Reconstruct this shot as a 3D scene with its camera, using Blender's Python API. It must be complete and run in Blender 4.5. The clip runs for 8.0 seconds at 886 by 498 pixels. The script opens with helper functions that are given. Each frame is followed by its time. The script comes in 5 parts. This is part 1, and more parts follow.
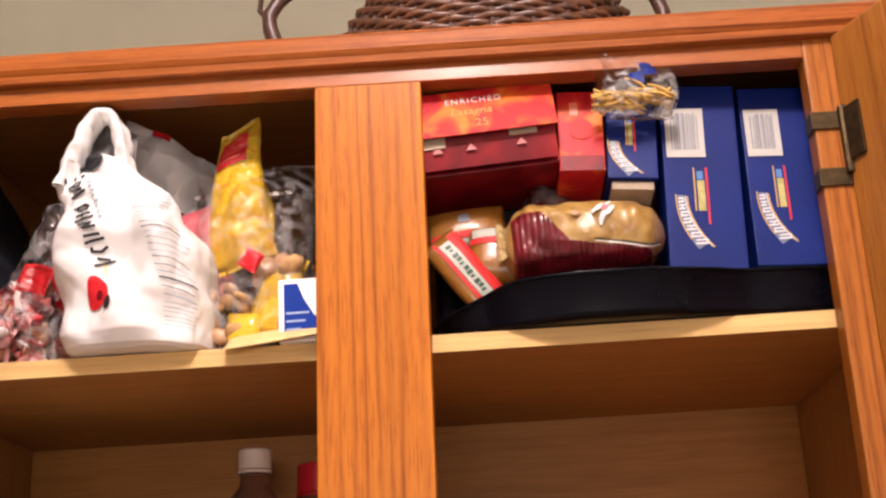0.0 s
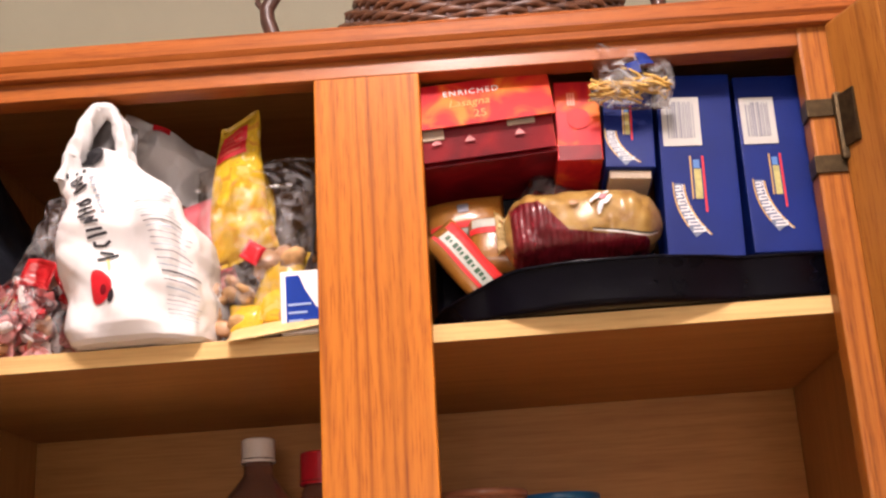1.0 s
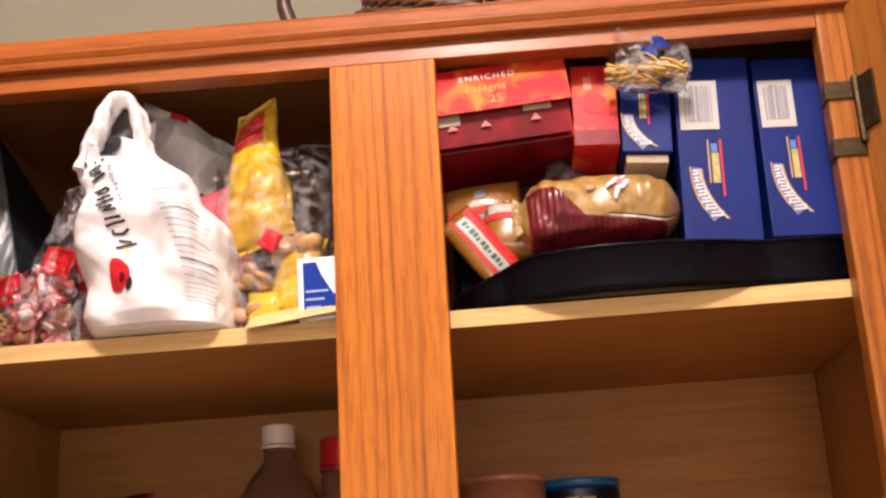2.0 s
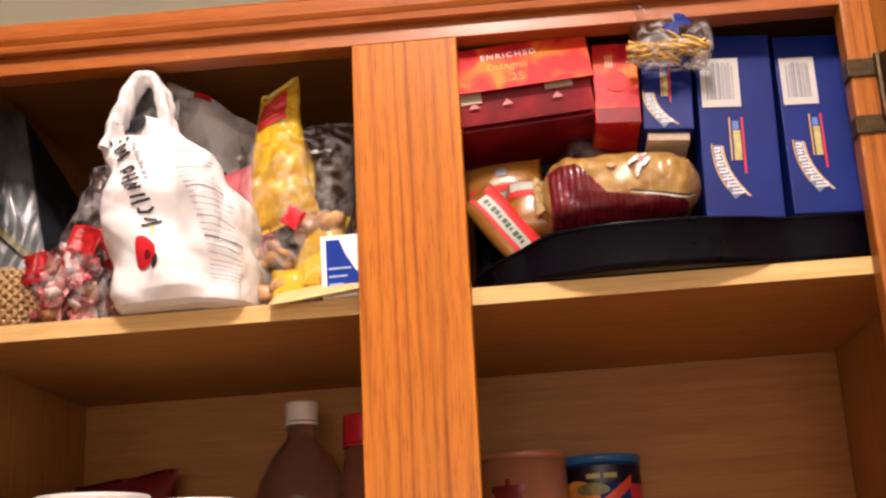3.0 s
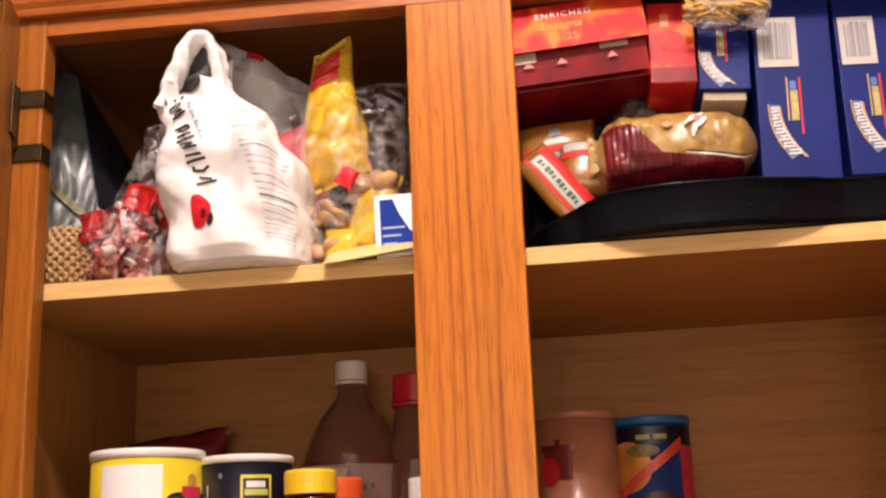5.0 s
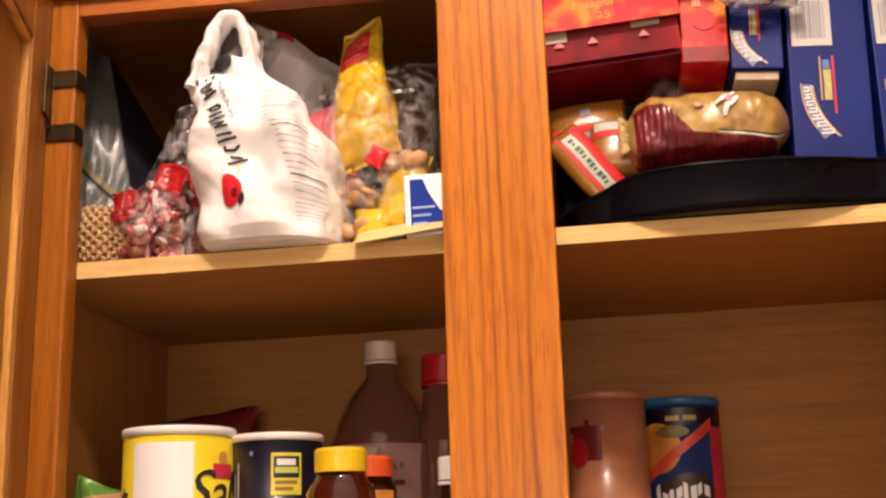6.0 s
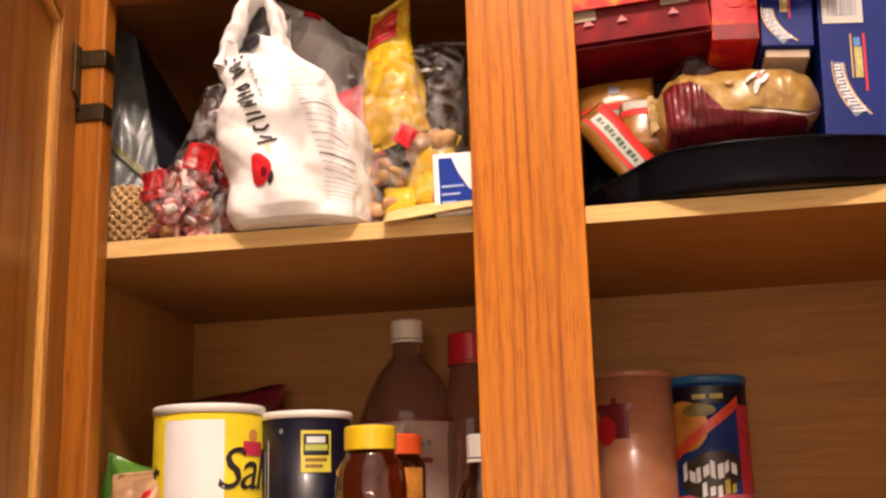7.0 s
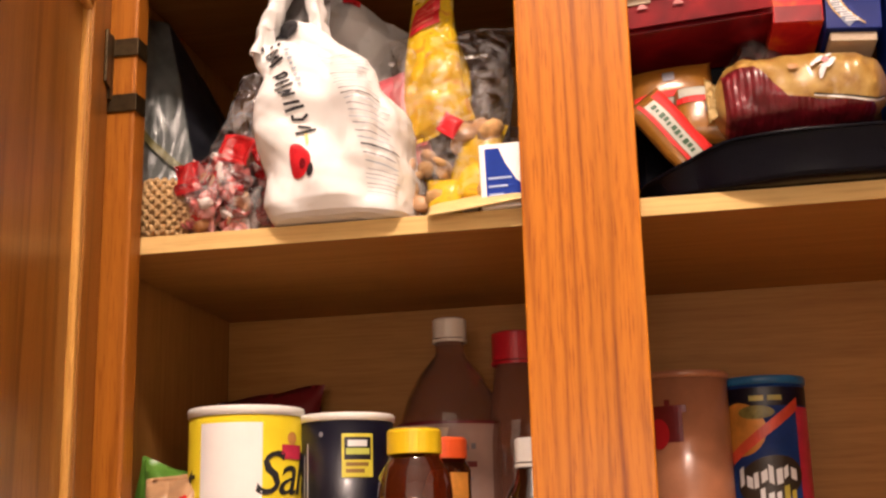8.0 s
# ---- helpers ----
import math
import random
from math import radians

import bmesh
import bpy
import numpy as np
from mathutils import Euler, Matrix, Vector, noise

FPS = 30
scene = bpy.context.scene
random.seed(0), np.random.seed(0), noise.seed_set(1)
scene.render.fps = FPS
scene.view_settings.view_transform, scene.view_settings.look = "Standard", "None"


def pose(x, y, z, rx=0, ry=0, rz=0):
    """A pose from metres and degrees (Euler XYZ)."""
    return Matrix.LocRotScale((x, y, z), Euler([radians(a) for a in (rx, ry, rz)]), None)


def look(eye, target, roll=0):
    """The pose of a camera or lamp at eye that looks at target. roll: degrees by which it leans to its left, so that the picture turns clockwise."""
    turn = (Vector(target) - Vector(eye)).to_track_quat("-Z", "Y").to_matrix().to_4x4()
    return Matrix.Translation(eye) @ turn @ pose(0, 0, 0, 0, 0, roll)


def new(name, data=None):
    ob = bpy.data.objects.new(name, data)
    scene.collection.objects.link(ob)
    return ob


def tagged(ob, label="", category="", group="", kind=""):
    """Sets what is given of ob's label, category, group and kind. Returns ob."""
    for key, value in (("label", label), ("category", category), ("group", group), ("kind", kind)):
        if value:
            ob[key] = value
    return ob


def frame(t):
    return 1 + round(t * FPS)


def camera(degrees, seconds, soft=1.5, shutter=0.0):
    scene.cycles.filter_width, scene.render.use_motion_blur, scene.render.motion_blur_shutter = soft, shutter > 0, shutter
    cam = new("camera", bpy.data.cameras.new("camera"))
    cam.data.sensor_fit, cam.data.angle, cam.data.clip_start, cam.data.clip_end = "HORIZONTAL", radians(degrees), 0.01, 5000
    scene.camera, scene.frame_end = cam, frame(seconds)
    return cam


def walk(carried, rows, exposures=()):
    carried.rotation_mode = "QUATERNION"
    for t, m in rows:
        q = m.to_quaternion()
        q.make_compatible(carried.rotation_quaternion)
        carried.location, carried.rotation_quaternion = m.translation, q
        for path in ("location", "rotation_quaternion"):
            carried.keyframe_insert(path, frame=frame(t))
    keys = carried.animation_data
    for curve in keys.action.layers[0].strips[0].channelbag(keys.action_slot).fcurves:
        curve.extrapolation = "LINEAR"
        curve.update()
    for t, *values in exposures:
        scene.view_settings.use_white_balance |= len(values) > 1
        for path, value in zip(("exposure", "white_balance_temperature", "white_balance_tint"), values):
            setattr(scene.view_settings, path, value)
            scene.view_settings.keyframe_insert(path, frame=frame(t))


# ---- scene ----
cam = camera(41.0, 8.0, 2.4)
PATH = [
    (0, (0.08, -0.762, 1.686), (0.003, 1.131, 2.326), -2.5),
    (0.5, (0.081, -0.768, 1.689), (0.003, 1.132, 2.311), -2.8),
    (1, (0.077, -0.771, 1.688), (0.007, 1.131, 2.302), -3.2),
    (1.5, (0.083, -0.769, 1.688), (-0.007, 1.134, 2.295), -3.2),
    (3, (0.081, -0.775, 1.683), (-0.067, 1.138, 2.25), -2.9),
    (3.5, (0.077, -0.772, 1.679), (-0.086, 1.14, 2.24), -2.6),
    (4, (0.077, -0.772, 1.678), (-0.11, 1.142, 2.227), -2.5),
    (4.5, (0.067, -0.776, 1.68), (-0.122, 1.144, 2.209), -2.4),
    (6, (0.063, -0.776, 1.674), (-0.188, 1.145, 2.168), -1.7),
    (6.5, (0.057, -0.779, 1.674), (-0.204, 1.146, 2.15), -1.7),
    (7, (0.052, -0.779, 1.674), (-0.223, 1.148, 2.134), -1.6),
    (7.5, (0.053, -0.781, 1.676), (-0.245, 1.148, 2.112), -1.4),
    (8, (0.035, -0.744, 1.68), (-0.289, 1.175, 2.14), -1.4),
]
walk(cam, [(t, look(eye, target, roll)) for t, eye, target, roll in PATH], [(0, 0.06, 5500, 10), (1, 0.16, 5450, 10), (1.7, 0.14, 5450, 10), (2.8, 0.02, 5700, 10), (4.7, 0.04, 5650, 10), (5.8, -0.04, 6250, 10), (8, 0.02, 6250, 10)])

# ---- world and lamps ----
world = bpy.data.worlds.new("room_dark")
scene.world = world
world.use_nodes = True
world.node_tree.nodes["Background"].inputs[0].default_value = (0.9, 0.8, 0.65, 1)
world.node_tree.nodes["Background"].inputs[1].default_value = 0.035

WARM = (1.0, 0.75, 0.615)


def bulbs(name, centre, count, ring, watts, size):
    """Small round point lamps on a ring."""
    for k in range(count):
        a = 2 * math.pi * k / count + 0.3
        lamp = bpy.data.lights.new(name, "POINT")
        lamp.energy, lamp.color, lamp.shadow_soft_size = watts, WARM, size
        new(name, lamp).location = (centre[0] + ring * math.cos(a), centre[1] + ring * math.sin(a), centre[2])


bulbs("ceiling_bulb", (0.06, -0.9, 2.76), 3, 0.075, 19.0, 0.02)
# Unseen fill lamps, added low in the room to brighten the shelves.
bulbs("fill_lamp", (0.1, -2.0, 1.78), 6, 0.24, 3.4, 0.07)


# ---- materials ----
def nodes_of(name):
    m = bpy.data.materials.new(name)
    m.use_nodes = True
    return m, m.node_tree.nodes, m.node_tree.links, m.node_tree.nodes["Principled BSDF"]


def rgb(c):
    return (*c, 1.0)


def coords(N, L, scale, rot=(0, 0, 0), jitter=True):
    tc = N.new("ShaderNodeTexCoord")
    mp = N.new("ShaderNodeMapping")
    mp.inputs["Scale"].default_value = scale
    mp.inputs["Rotation"].default_value = [radians(r) for r in rot]
    L.new(tc.outputs["Object"], mp.inputs["Vector"])
    if jitter:
        oi = N.new("ShaderNodeObjectInfo")
        ad = N.new("ShaderNodeVectorMath")
        ad.operation = "MULTIPLY_ADD"
        cb = N.new("ShaderNodeCombineXYZ")
        for s in range(3):
            L.new(oi.outputs["Random"], cb.inputs[s])
        L.new(cb.outputs[0], ad.inputs[0])
        ad.inputs[1].default_value = (7.0, 11.0, 5.0)
        L.new(mp.outputs[0], ad.inputs[2])
        return ad.outputs[0]
    return mp.outputs[0]


def noise_tex(N, L, vec, scale, detail=4, rough=0.55, distort=0.0):
    n = N.new("ShaderNodeTexNoise")
    n.inputs["Scale"].default_value, n.inputs["Detail"].default_value = scale, detail
    n.inputs["Roughness"].default_value, n.inputs["Distortion"].default_value = rough, distort
    L.new(vec, n.inputs["Vector"])
    return n.outputs["Fac"]


def ramp(N, L, fac, stops):
    r = N.new("ShaderNodeValToRGB")
    while len(r.color_ramp.elements) < len(stops):
        r.color_ramp.elements.new(0.5)
    for e, (p, c) in zip(r.color_ramp.elements, stops):
        e.position, e.color = p, rgb(c)
    L.new(fac, r.inputs[0])
    return r.outputs[0]


def mix(N, L, a, b, fac, mode="MULTIPLY"):
    m = N.new("ShaderNodeMix")
    m.data_type, m.blend_type = "RGBA", mode
    if isinstance(fac, float):
        m.inputs[0].default_value = fac
    else:
        L.new(fac, m.inputs[0])
    for s, v in ((6, a), (7, b)):
        if isinstance(v, tuple):
            m.inputs[s].default_value = rgb(v)
        else:
            L.new(v, m.inputs[s])
    return m.outputs[2]


def bump(N, L, b, height, strength, dist=0.001):
    n = N.new("ShaderNodeBump")
    n.inputs["Strength"].default_value, n.inputs["Distance"].default_value = strength, dist
    L.new(height, n.inputs["Height"])
    L.new(n.outputs[0], b.inputs["Normal"])


def oak(name, axis, light=(0.49, 0.18, 0.021), dark=(0.17, 0.045, 0.006), rough=0.42, coat=0.2):
    """Varnished red-orange oak with its grain along the axis."""
    m, N, L, b = nodes_of(name)
    across, along = 1.0, 0.045
    sc = [across] * 3
    sc["xyz".index(axis)] = along
    v = coords(N, L, sc)
    w = N.new("ShaderNodeTexWave")
    w.bands_direction = "DIAGONAL" if axis == "y" else ("X" if axis == "z" else "Z")
    w.inputs["Scale"].default_value, w.inputs["Distortion"].default_value = 30.0, 11.0
    w.inputs["Detail"].default_value, w.inputs["Detail Scale"].default_value = 3.0, 0.8
    w.inputs["Detail Roughness"].default_value = 0.55
    L.new(v, w.inputs["Vector"])

    def blend(k, f=1.0):
        return tuple(min(1, f * (k * p + (1 - k) * q)) for p, q in zip(light, dark))
    plain_wood = ramp(N, L, w.outputs["Fac"], [(0.0, blend(0.92)), (0.5, light), (1.0, blend(1.0, 1.06))])
    veins = ramp(N, L, w.outputs["Fac"], [(0.0, (0.5, 0.38, 0.3)), (0.06, (0.66, 0.54, 0.45)), (0.22, (0.92, 0.88, 0.84)), (0.4, (1, 1, 1))])
    # veins show in patches and fade to fine straight grain between them
    patch = ramp(N, L, noise_tex(N, L, v, 48, 3, 0.6, 0.3), [(0.42, (0.1, 0.1, 0.1)), (0.62, (0.85, 0.85, 0.85))])
    base = mix(N, L, plain_wood, veins, patch)
    pores = noise_tex(N, L, v, 760, 3, 0.65)
    pore = ramp(N, L, pores, [(0.32, (0.5, 0.36, 0.28)), (0.42, (0.84, 0.76, 0.68)), (0.52, (1, 1, 1))])
    col = mix(N, L, base, pore, 0.7)
    # broad bands of earlier and later wood
    band = noise_tex(N, L, v, 70, 3, 0.6, 0.6)
    col = mix(N, L, col, ramp(N, L, band, [(0.32, (0.8, 0.72, 0.64)), (0.55, (1.0, 1.0, 1.0))]), 0.28)
    tone = noise_tex(N, L, v, 16, 2)
    col = mix(N, L, col, ramp(N, L, tone, [(0.3, (0.78, 0.74, 0.7)), (0.7, (1.1, 1.08, 1.05))]), 0.8)
    L.new(col, b.inputs["Base Color"])
    b.inputs["Roughness"].default_value = rough
    b.inputs["Coat Weight"].default_value, b.inputs["Coat Roughness"].default_value = coat, 0.2
    b.inputs["Specular IOR Level"].default_value = 0.2
    bump(N, L, b, pores, 0.25, 0.0006)
    return m


def laminate(name, axis, light=(0.42, 0.2, 0.046), dark=(0.34, 0.152, 0.033)):
    """Printed maple-like lining, finely streaked along the axis."""
    m, N, L, b = nodes_of(name)
    sc = [1.0] * 3
    sc["xyz".index(axis)] = 0.045
    v = coords(N, L, sc)
    streak = noise_tex(N, L, v, 130, 4, 0.65, 0.4)
    col = ramp(N, L, streak, [(0.3, dark), (0.62, light)])
    fine = noise_tex(N, L, v, 520, 2)
    col = mix(N, L, col, ramp(N, L, fine, [(0.38, (0.8, 0.74, 0.68)), (0.52, (1, 1, 1))]), 0.45)
    L.new(col, b.inputs["Base Color"])
    b.inputs["Roughness"].default_value = 0.5
    b.inputs["Specular IOR Level"].default_value = 0.2
    bump(N, L, b, fine, 0.12, 0.0004)
    return m


def plain(name, c, rough=0.5, var=0.12, scale=60, metal=0.0, bumpy=0.05, coat=0.0, bscale=None):
    """A surface of one colour with slight mottling, scuffs and relief."""
    m, N, L, b = nodes_of(name)
    v = coords(N, L, (1, 1, 1))
    n1 = noise_tex(N, L, v, scale, 4)
    lo, hi = tuple(x * (1 - var) for x in c), tuple(min(1, x * (1 + var)) for x in c)
    L.new(ramp(N, L, n1, [(0.3, lo), (0.7, hi)]), b.inputs["Base Color"])
    b.inputs["Roughness"].default_value, b.inputs["Metallic"].default_value = rough, metal
    b.inputs["Coat Weight"].default_value = coat
    if bumpy:
        bump(N, L, b, noise_tex(N, L, v, bscale or scale * 4, 3), bumpy)
    return m


def printed(name, stops, rot, scale, rough=0.4, warp=1.2, coat=0.04):
    """Printed card with a soft flow of colours."""
    m, N, L, b = nodes_of(name)
    v = coords(N, L, (scale,) * 3, rot, jitter=False)
    n = noise_tex(N, L, v, 1.4, 2, 0.45, warp)
    L.new(ramp(N, L, n, stops), b.inputs["Base Color"])
    b.inputs["Roughness"].default_value, b.inputs["Coat Weight"].default_value = rough, coat
    b.inputs["Specular IOR Level"].default_value = 0.2
    fine = noise_tex(N, L, coords(N, L, (1, 1, 1)), 240, 3)
    bump(N, L, b, fine, 0.06)
    return m


def film(name, tint=(1, 1, 1), cloud=0.16, rough=0.1, relief=0.5):
    """Thin clear plastic film: see-through, with a faint haze and gloss at its creases."""
    m, N, L, b = nodes_of(name)
    N.remove(b)
    out = N["Material Output"]
    tr, gl, df = N.new("ShaderNodeBsdfTransparent"), N.new("ShaderNodeBsdfGlossy"), N.new("ShaderNodeBsdfDiffuse")
    tr.inputs[0].default_value = rgb(tint)
    gl.inputs["Roughness"].default_value = rough
    df.inputs[0].default_value = (0.8, 0.8, 0.8, 1)
    v = coords(N, L, (1, 1, 1))
    h = noise_tex(N, L, v, 60, 4, 0.6, 1.0)
    bp = N.new("ShaderNodeBump")
    bp.inputs["Strength"].default_value, bp.inputs["Distance"].default_value = relief, 0.004
    L.new(h, bp.inputs["Height"])
    L.new(bp.outputs[0], gl.inputs["Normal"])
    fr = N.new("ShaderNodeFresnel")
    fr.inputs[0].default_value = 1.4
    L.new(bp.outputs[0], fr.inputs["Normal"])
    m1, m2 = N.new("ShaderNodeMixShader"), N.new("ShaderNodeMixShader")
    streak = N.new("ShaderNodeMapRange")
    streak.inputs[1].default_value, streak.inputs[2].default_value = 0.46, 0.72
    L.new(h, streak.inputs[0])
    cl = N.new("ShaderNodeMath")
    cl.operation = "MULTIPLY"
    L.new(streak.outputs[0], cl.inputs[0])
    cl.inputs[1].default_value = cloud * 2.2
    L.new(cl.outputs[0], m1.inputs[0])
    L.new(tr.outputs[0], m1.inputs[1])
    L.new(df.outputs[0], m1.inputs[2])
    L.new(fr.outputs[0], m2.inputs[0])
    L.new(m1.outputs[0], m2.inputs[1])
    L.new(gl.outputs[0], m2.inputs[2])
    L.new(m2.outputs[0], out.inputs[0])
    return m


def liquid(name, c, rough=0.06, trans=0.9, wavy=0.15):
    m, N, L, b = nodes_of(name)
    b.inputs["Base Color"].default_value = rgb(c)
    b.inputs["Roughness"].default_value = rough
    b.inputs["Transmission Weight"].default_value = trans
    b.inputs["IOR"].default_value = 1.4
    b.inputs["Coat Weight"].default_value, b.inputs["Coat Roughness"].default_value = 1.0, 0.06
    v = coords(N, L, (1, 1, 1))
    bump(N, L, b, noise_tex(N, L, v, 45, 2), wavy, 0.002)
    L.new(b.inputs["Normal"].links[0].from_socket, b.inputs["Coat Normal"])
    return m


def wicker_mat(name):
    m, N, L, b = nodes_of(name)
    v = coords(N, L, (1, 1, 1))
    n = noise_tex(N, L, v, 90, 4)
    L.new(ramp(N, L, n, [(0.3, (0.035, 0.012, 0.006)), (0.65, (0.13, 0.048, 0.018))]), b.inputs["Base Color"])
    b.inputs["Roughness"].default_value = 0.38
    bump(N, L, b, n, 0.3)
    return m


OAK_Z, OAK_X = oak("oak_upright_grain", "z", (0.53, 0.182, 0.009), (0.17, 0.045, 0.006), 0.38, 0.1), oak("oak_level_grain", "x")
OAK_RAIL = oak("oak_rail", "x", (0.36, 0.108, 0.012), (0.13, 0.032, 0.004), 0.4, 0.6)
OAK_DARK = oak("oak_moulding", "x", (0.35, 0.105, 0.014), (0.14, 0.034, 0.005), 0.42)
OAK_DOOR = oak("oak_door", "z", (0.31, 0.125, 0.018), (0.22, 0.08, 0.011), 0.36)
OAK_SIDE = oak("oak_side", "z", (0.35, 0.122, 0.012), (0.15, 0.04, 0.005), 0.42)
# Paler than the door: highlight of the rounded edge put into the colour.
OAK_BEAD_LIT = oak("oak_bead_lit", "z", (0.62, 0.34, 0.08), (0.45, 0.2, 0.04), 0.36)
LAM_X, LAM_Y = laminate("lining_level", "x"), laminate("lining_side", "z")
LAM_EDGE = laminate("shelf_edge", "x", (0.78, 0.55, 0.22), (0.66, 0.43, 0.16))
BRASS = plain("antique_brass", (0.06, 0.04, 0.018), 0.46, 0.35, 160, 0.85, 0.2)
WALL = plain("beige_wall_paint", (0.225, 0.212, 0.145), 0.75, 0.05, 9, 0, 0.15, bscale=260)
CEIL = plain("ceiling_paint", (0.84, 0.82, 0.77), 0.85, 0.04, 5, 0, 0.2, bscale=200)
FLOOR = plain("floor_boards", (0.6, 0.5, 0.38), 0.4, 0.12, 12)
WHITE_PAPER = plain("white_bag_paper", (0.9, 0.9, 0.89), 0.55, 0.03, 30, 0, 0.2, bscale=90)
WHITE_PLASTIC = plain("white_plastic", (0.88, 0.87, 0.83), 0.35, 0.03, 40)
CARD = plain("raw_card", (0.42, 0.34, 0.25), 0.8, 0.12, 80)
BLACK_INK = plain("black_ink", (0.015, 0.015, 0.02), 0.5, 0.2)
GREY_INK = plain("grey_ink", (0.2, 0.2, 0.24), 0.5, 0.2)
RED_INK = plain("red_ink", (0.55, 0.012, 0.02), 0.4, 0.2)
CRIMSON = plain("dark_red_film", (0.14, 0.006, 0.012), 0.22, 0.3, 50, 0, 0.3, 0.3)
BLUE_CARD = plain("deep_blue_card", (0.002, 0.0122, 0.132), 0.48, 0.14, 25, 0, 0.05, 0.0)
BLUE_CARD.node_tree.nodes["Principled BSDF"].inputs["Specular IOR Level"].default_value = 0.2
NAVY = plain("navy_print", (0.0025, 0.0032, 0.013), 0.38, 0.2, 30, 0, 0.03, 0.1)
GOLD_INK = plain("gold_ink", (0.55, 0.34, 0.08), 0.4, 0.15)
YELLOW = plain("yellow_print", (0.78, 0.62, 0.02), 0.38, 0.06, 40, 0, 0.04, 0.1)
YELLOW_CAP = plain("yellow_plastic", (0.82, 0.56, 0.01), 0.35, 0.05)
YELLOW_FILM = printed("yellow_wrapper", [(0.3, (0.6, 0.28, 0.03)), (0.42, (0.72, 0.47, 0.02)), (0.56, (0.62, 0.4, 0.015)), (0.66, (0.7, 0.5, 0.12))], (10, 30, 0), 38, 0.22, 2.0, 0.4)
PALE_YELLOW = plain("pale_yellow_paper", (0.78, 0.6, 0.26), 0.5, 0.12, 60)
BISCUIT = plain("biscuit_crumb", (0.54, 0.32, 0.13), 0.8, 0.3, 120, 0, 0.5)
PASTA = plain("dry_pasta", (0.72, 0.46, 0.1), 0.45, 0.15, 120)
BLACK_PLASTIC = plain("black_plastic", (0.003, 0.003, 0.006), 0.26, 0.3, 30, 0, 0.05)
BLACK_PLASTIC.node_tree.nodes["Principled BSDF"].inputs["Specular IOR Level"].default_value = 0.12
GREY_FILM = plain("grey_bag_film", (0.21, 0.235, 0.23), 0.34, 0.35, 45, 0, 0.5, 0.2, 60)
DARK_FILM = plain("charcoal_bag_film", (0.035, 0.038, 0.05), 0.4, 0.3, 35, 0, 0.4, 0, 60)
OLIVE = plain("olive_tape", (0.1, 0.09, 0.02), 0.5, 0.2)
ROPE = plain("jute_cord", (0.5, 0.33, 0.15), 0.85, 0.3, 300, 0, 0.6)
PINK = plain("pink_wrapper", (0.6, 0.26, 0.24), 0.3, 0.35, 90, 0, 0.2, 0.3)
ORANGE = plain("orange_red_plastic", (0.75, 0.1, 0.02), 0.35, 0.08)
RED_CAP = plain("red_plastic", (0.5, 0.008, 0.02), 0.35, 0.08)
MAROON = plain("maroon_wrapper", (0.17, 0.012, 0.015), 0.35, 0.25, 40, 0, 0.3)
GREEN = plain("green_wrapper", (0.12, 0.3, 0.04), 0.3, 0.25, 50, 0, 0.3)
TAN = plain("tan_wrapper", (0.5, 0.3, 0.16), 0.3, 0.25, 50, 0, 0.4)
PURPLE = plain("purple_ink", (0.1, 0.02, 0.24), 0.4, 0.1)
BLUE_LID = plain("blue_plastic_lid", (0.02, 0.13, 0.3), 0.3, 0.08)
ROSE_PLASTIC = plain("rose_tinted_plastic", (0.43, 0.185, 0.095), 0.3, 0.2, 30, 0, 0.05, 0.3)
BOTTLE_LABEL = plain("bottle_label", (0.42, 0.29, 0.25), 0.45, 0.15, 30)
RED_PRINT = printed("red_orange_card", [(0.34, (0.36, 0.005, 0.014)), (0.5, (0.5, 0.014, 0.013)), (0.6, (0.6, 0.08, 0.009)), (0.7, (0.68, 0.19, 0.013))], (20, 30, 10), 22)
# Darker copy of the red card, with the boxes' shade put into it.
RED_SHADED = printed("red_card_shaded", [(0.35, (0.11, 0.002, 0.006)), (0.6, (0.22, 0.004, 0.008)), (0.75, (0.32, 0.03, 0.007))], (10, 0, 40), 18)
FILM_PINK = film("clear_film_rosy", (1, 0.94, 0.93), 0.2, 0.1, 0.7)
HONEY = liquid("honey", (0.17, 0.024, 0.006), 0.05, 0.75, 0.9)
BROWN_LIQ = liquid("brown_bottle", (0.6, 0.36, 0.27), 0.06, 0.85)
DARK_LIQ = liquid("dark_sauce", (0.1, 0.02, 0.01))
WICKER = wicker_mat("dark_wicker")
TWIG = plain("dark_twig", (0.05, 0.018, 0.01), 0.4, 0.3, 90)


# ---- building helpers ----
def part(name, bm, material, parent, label="", smooth=False):
    me = bpy.data.meshes.new(name)
    bmesh.ops.recalc_face_normals(bm, faces=bm.faces[:])
    bm.to_mesh(me)
    bm.free()
    if smooth:
        me.shade_smooth()
    me.materials.append(material)
    ob = new(name, me)
    if name == "bag_film":
        ob.visible_shadow = False
    ob.parent = parent
    if label:
        ob["label"] = label
    return ob


def thing(name, label, category, m=None, group="", kind=""):
    ob = new(name)
    ob.empty_display_size = 0.02
    ob.matrix_world = m or Matrix.Identity(4)
    return tagged(ob, label, category, group, kind)


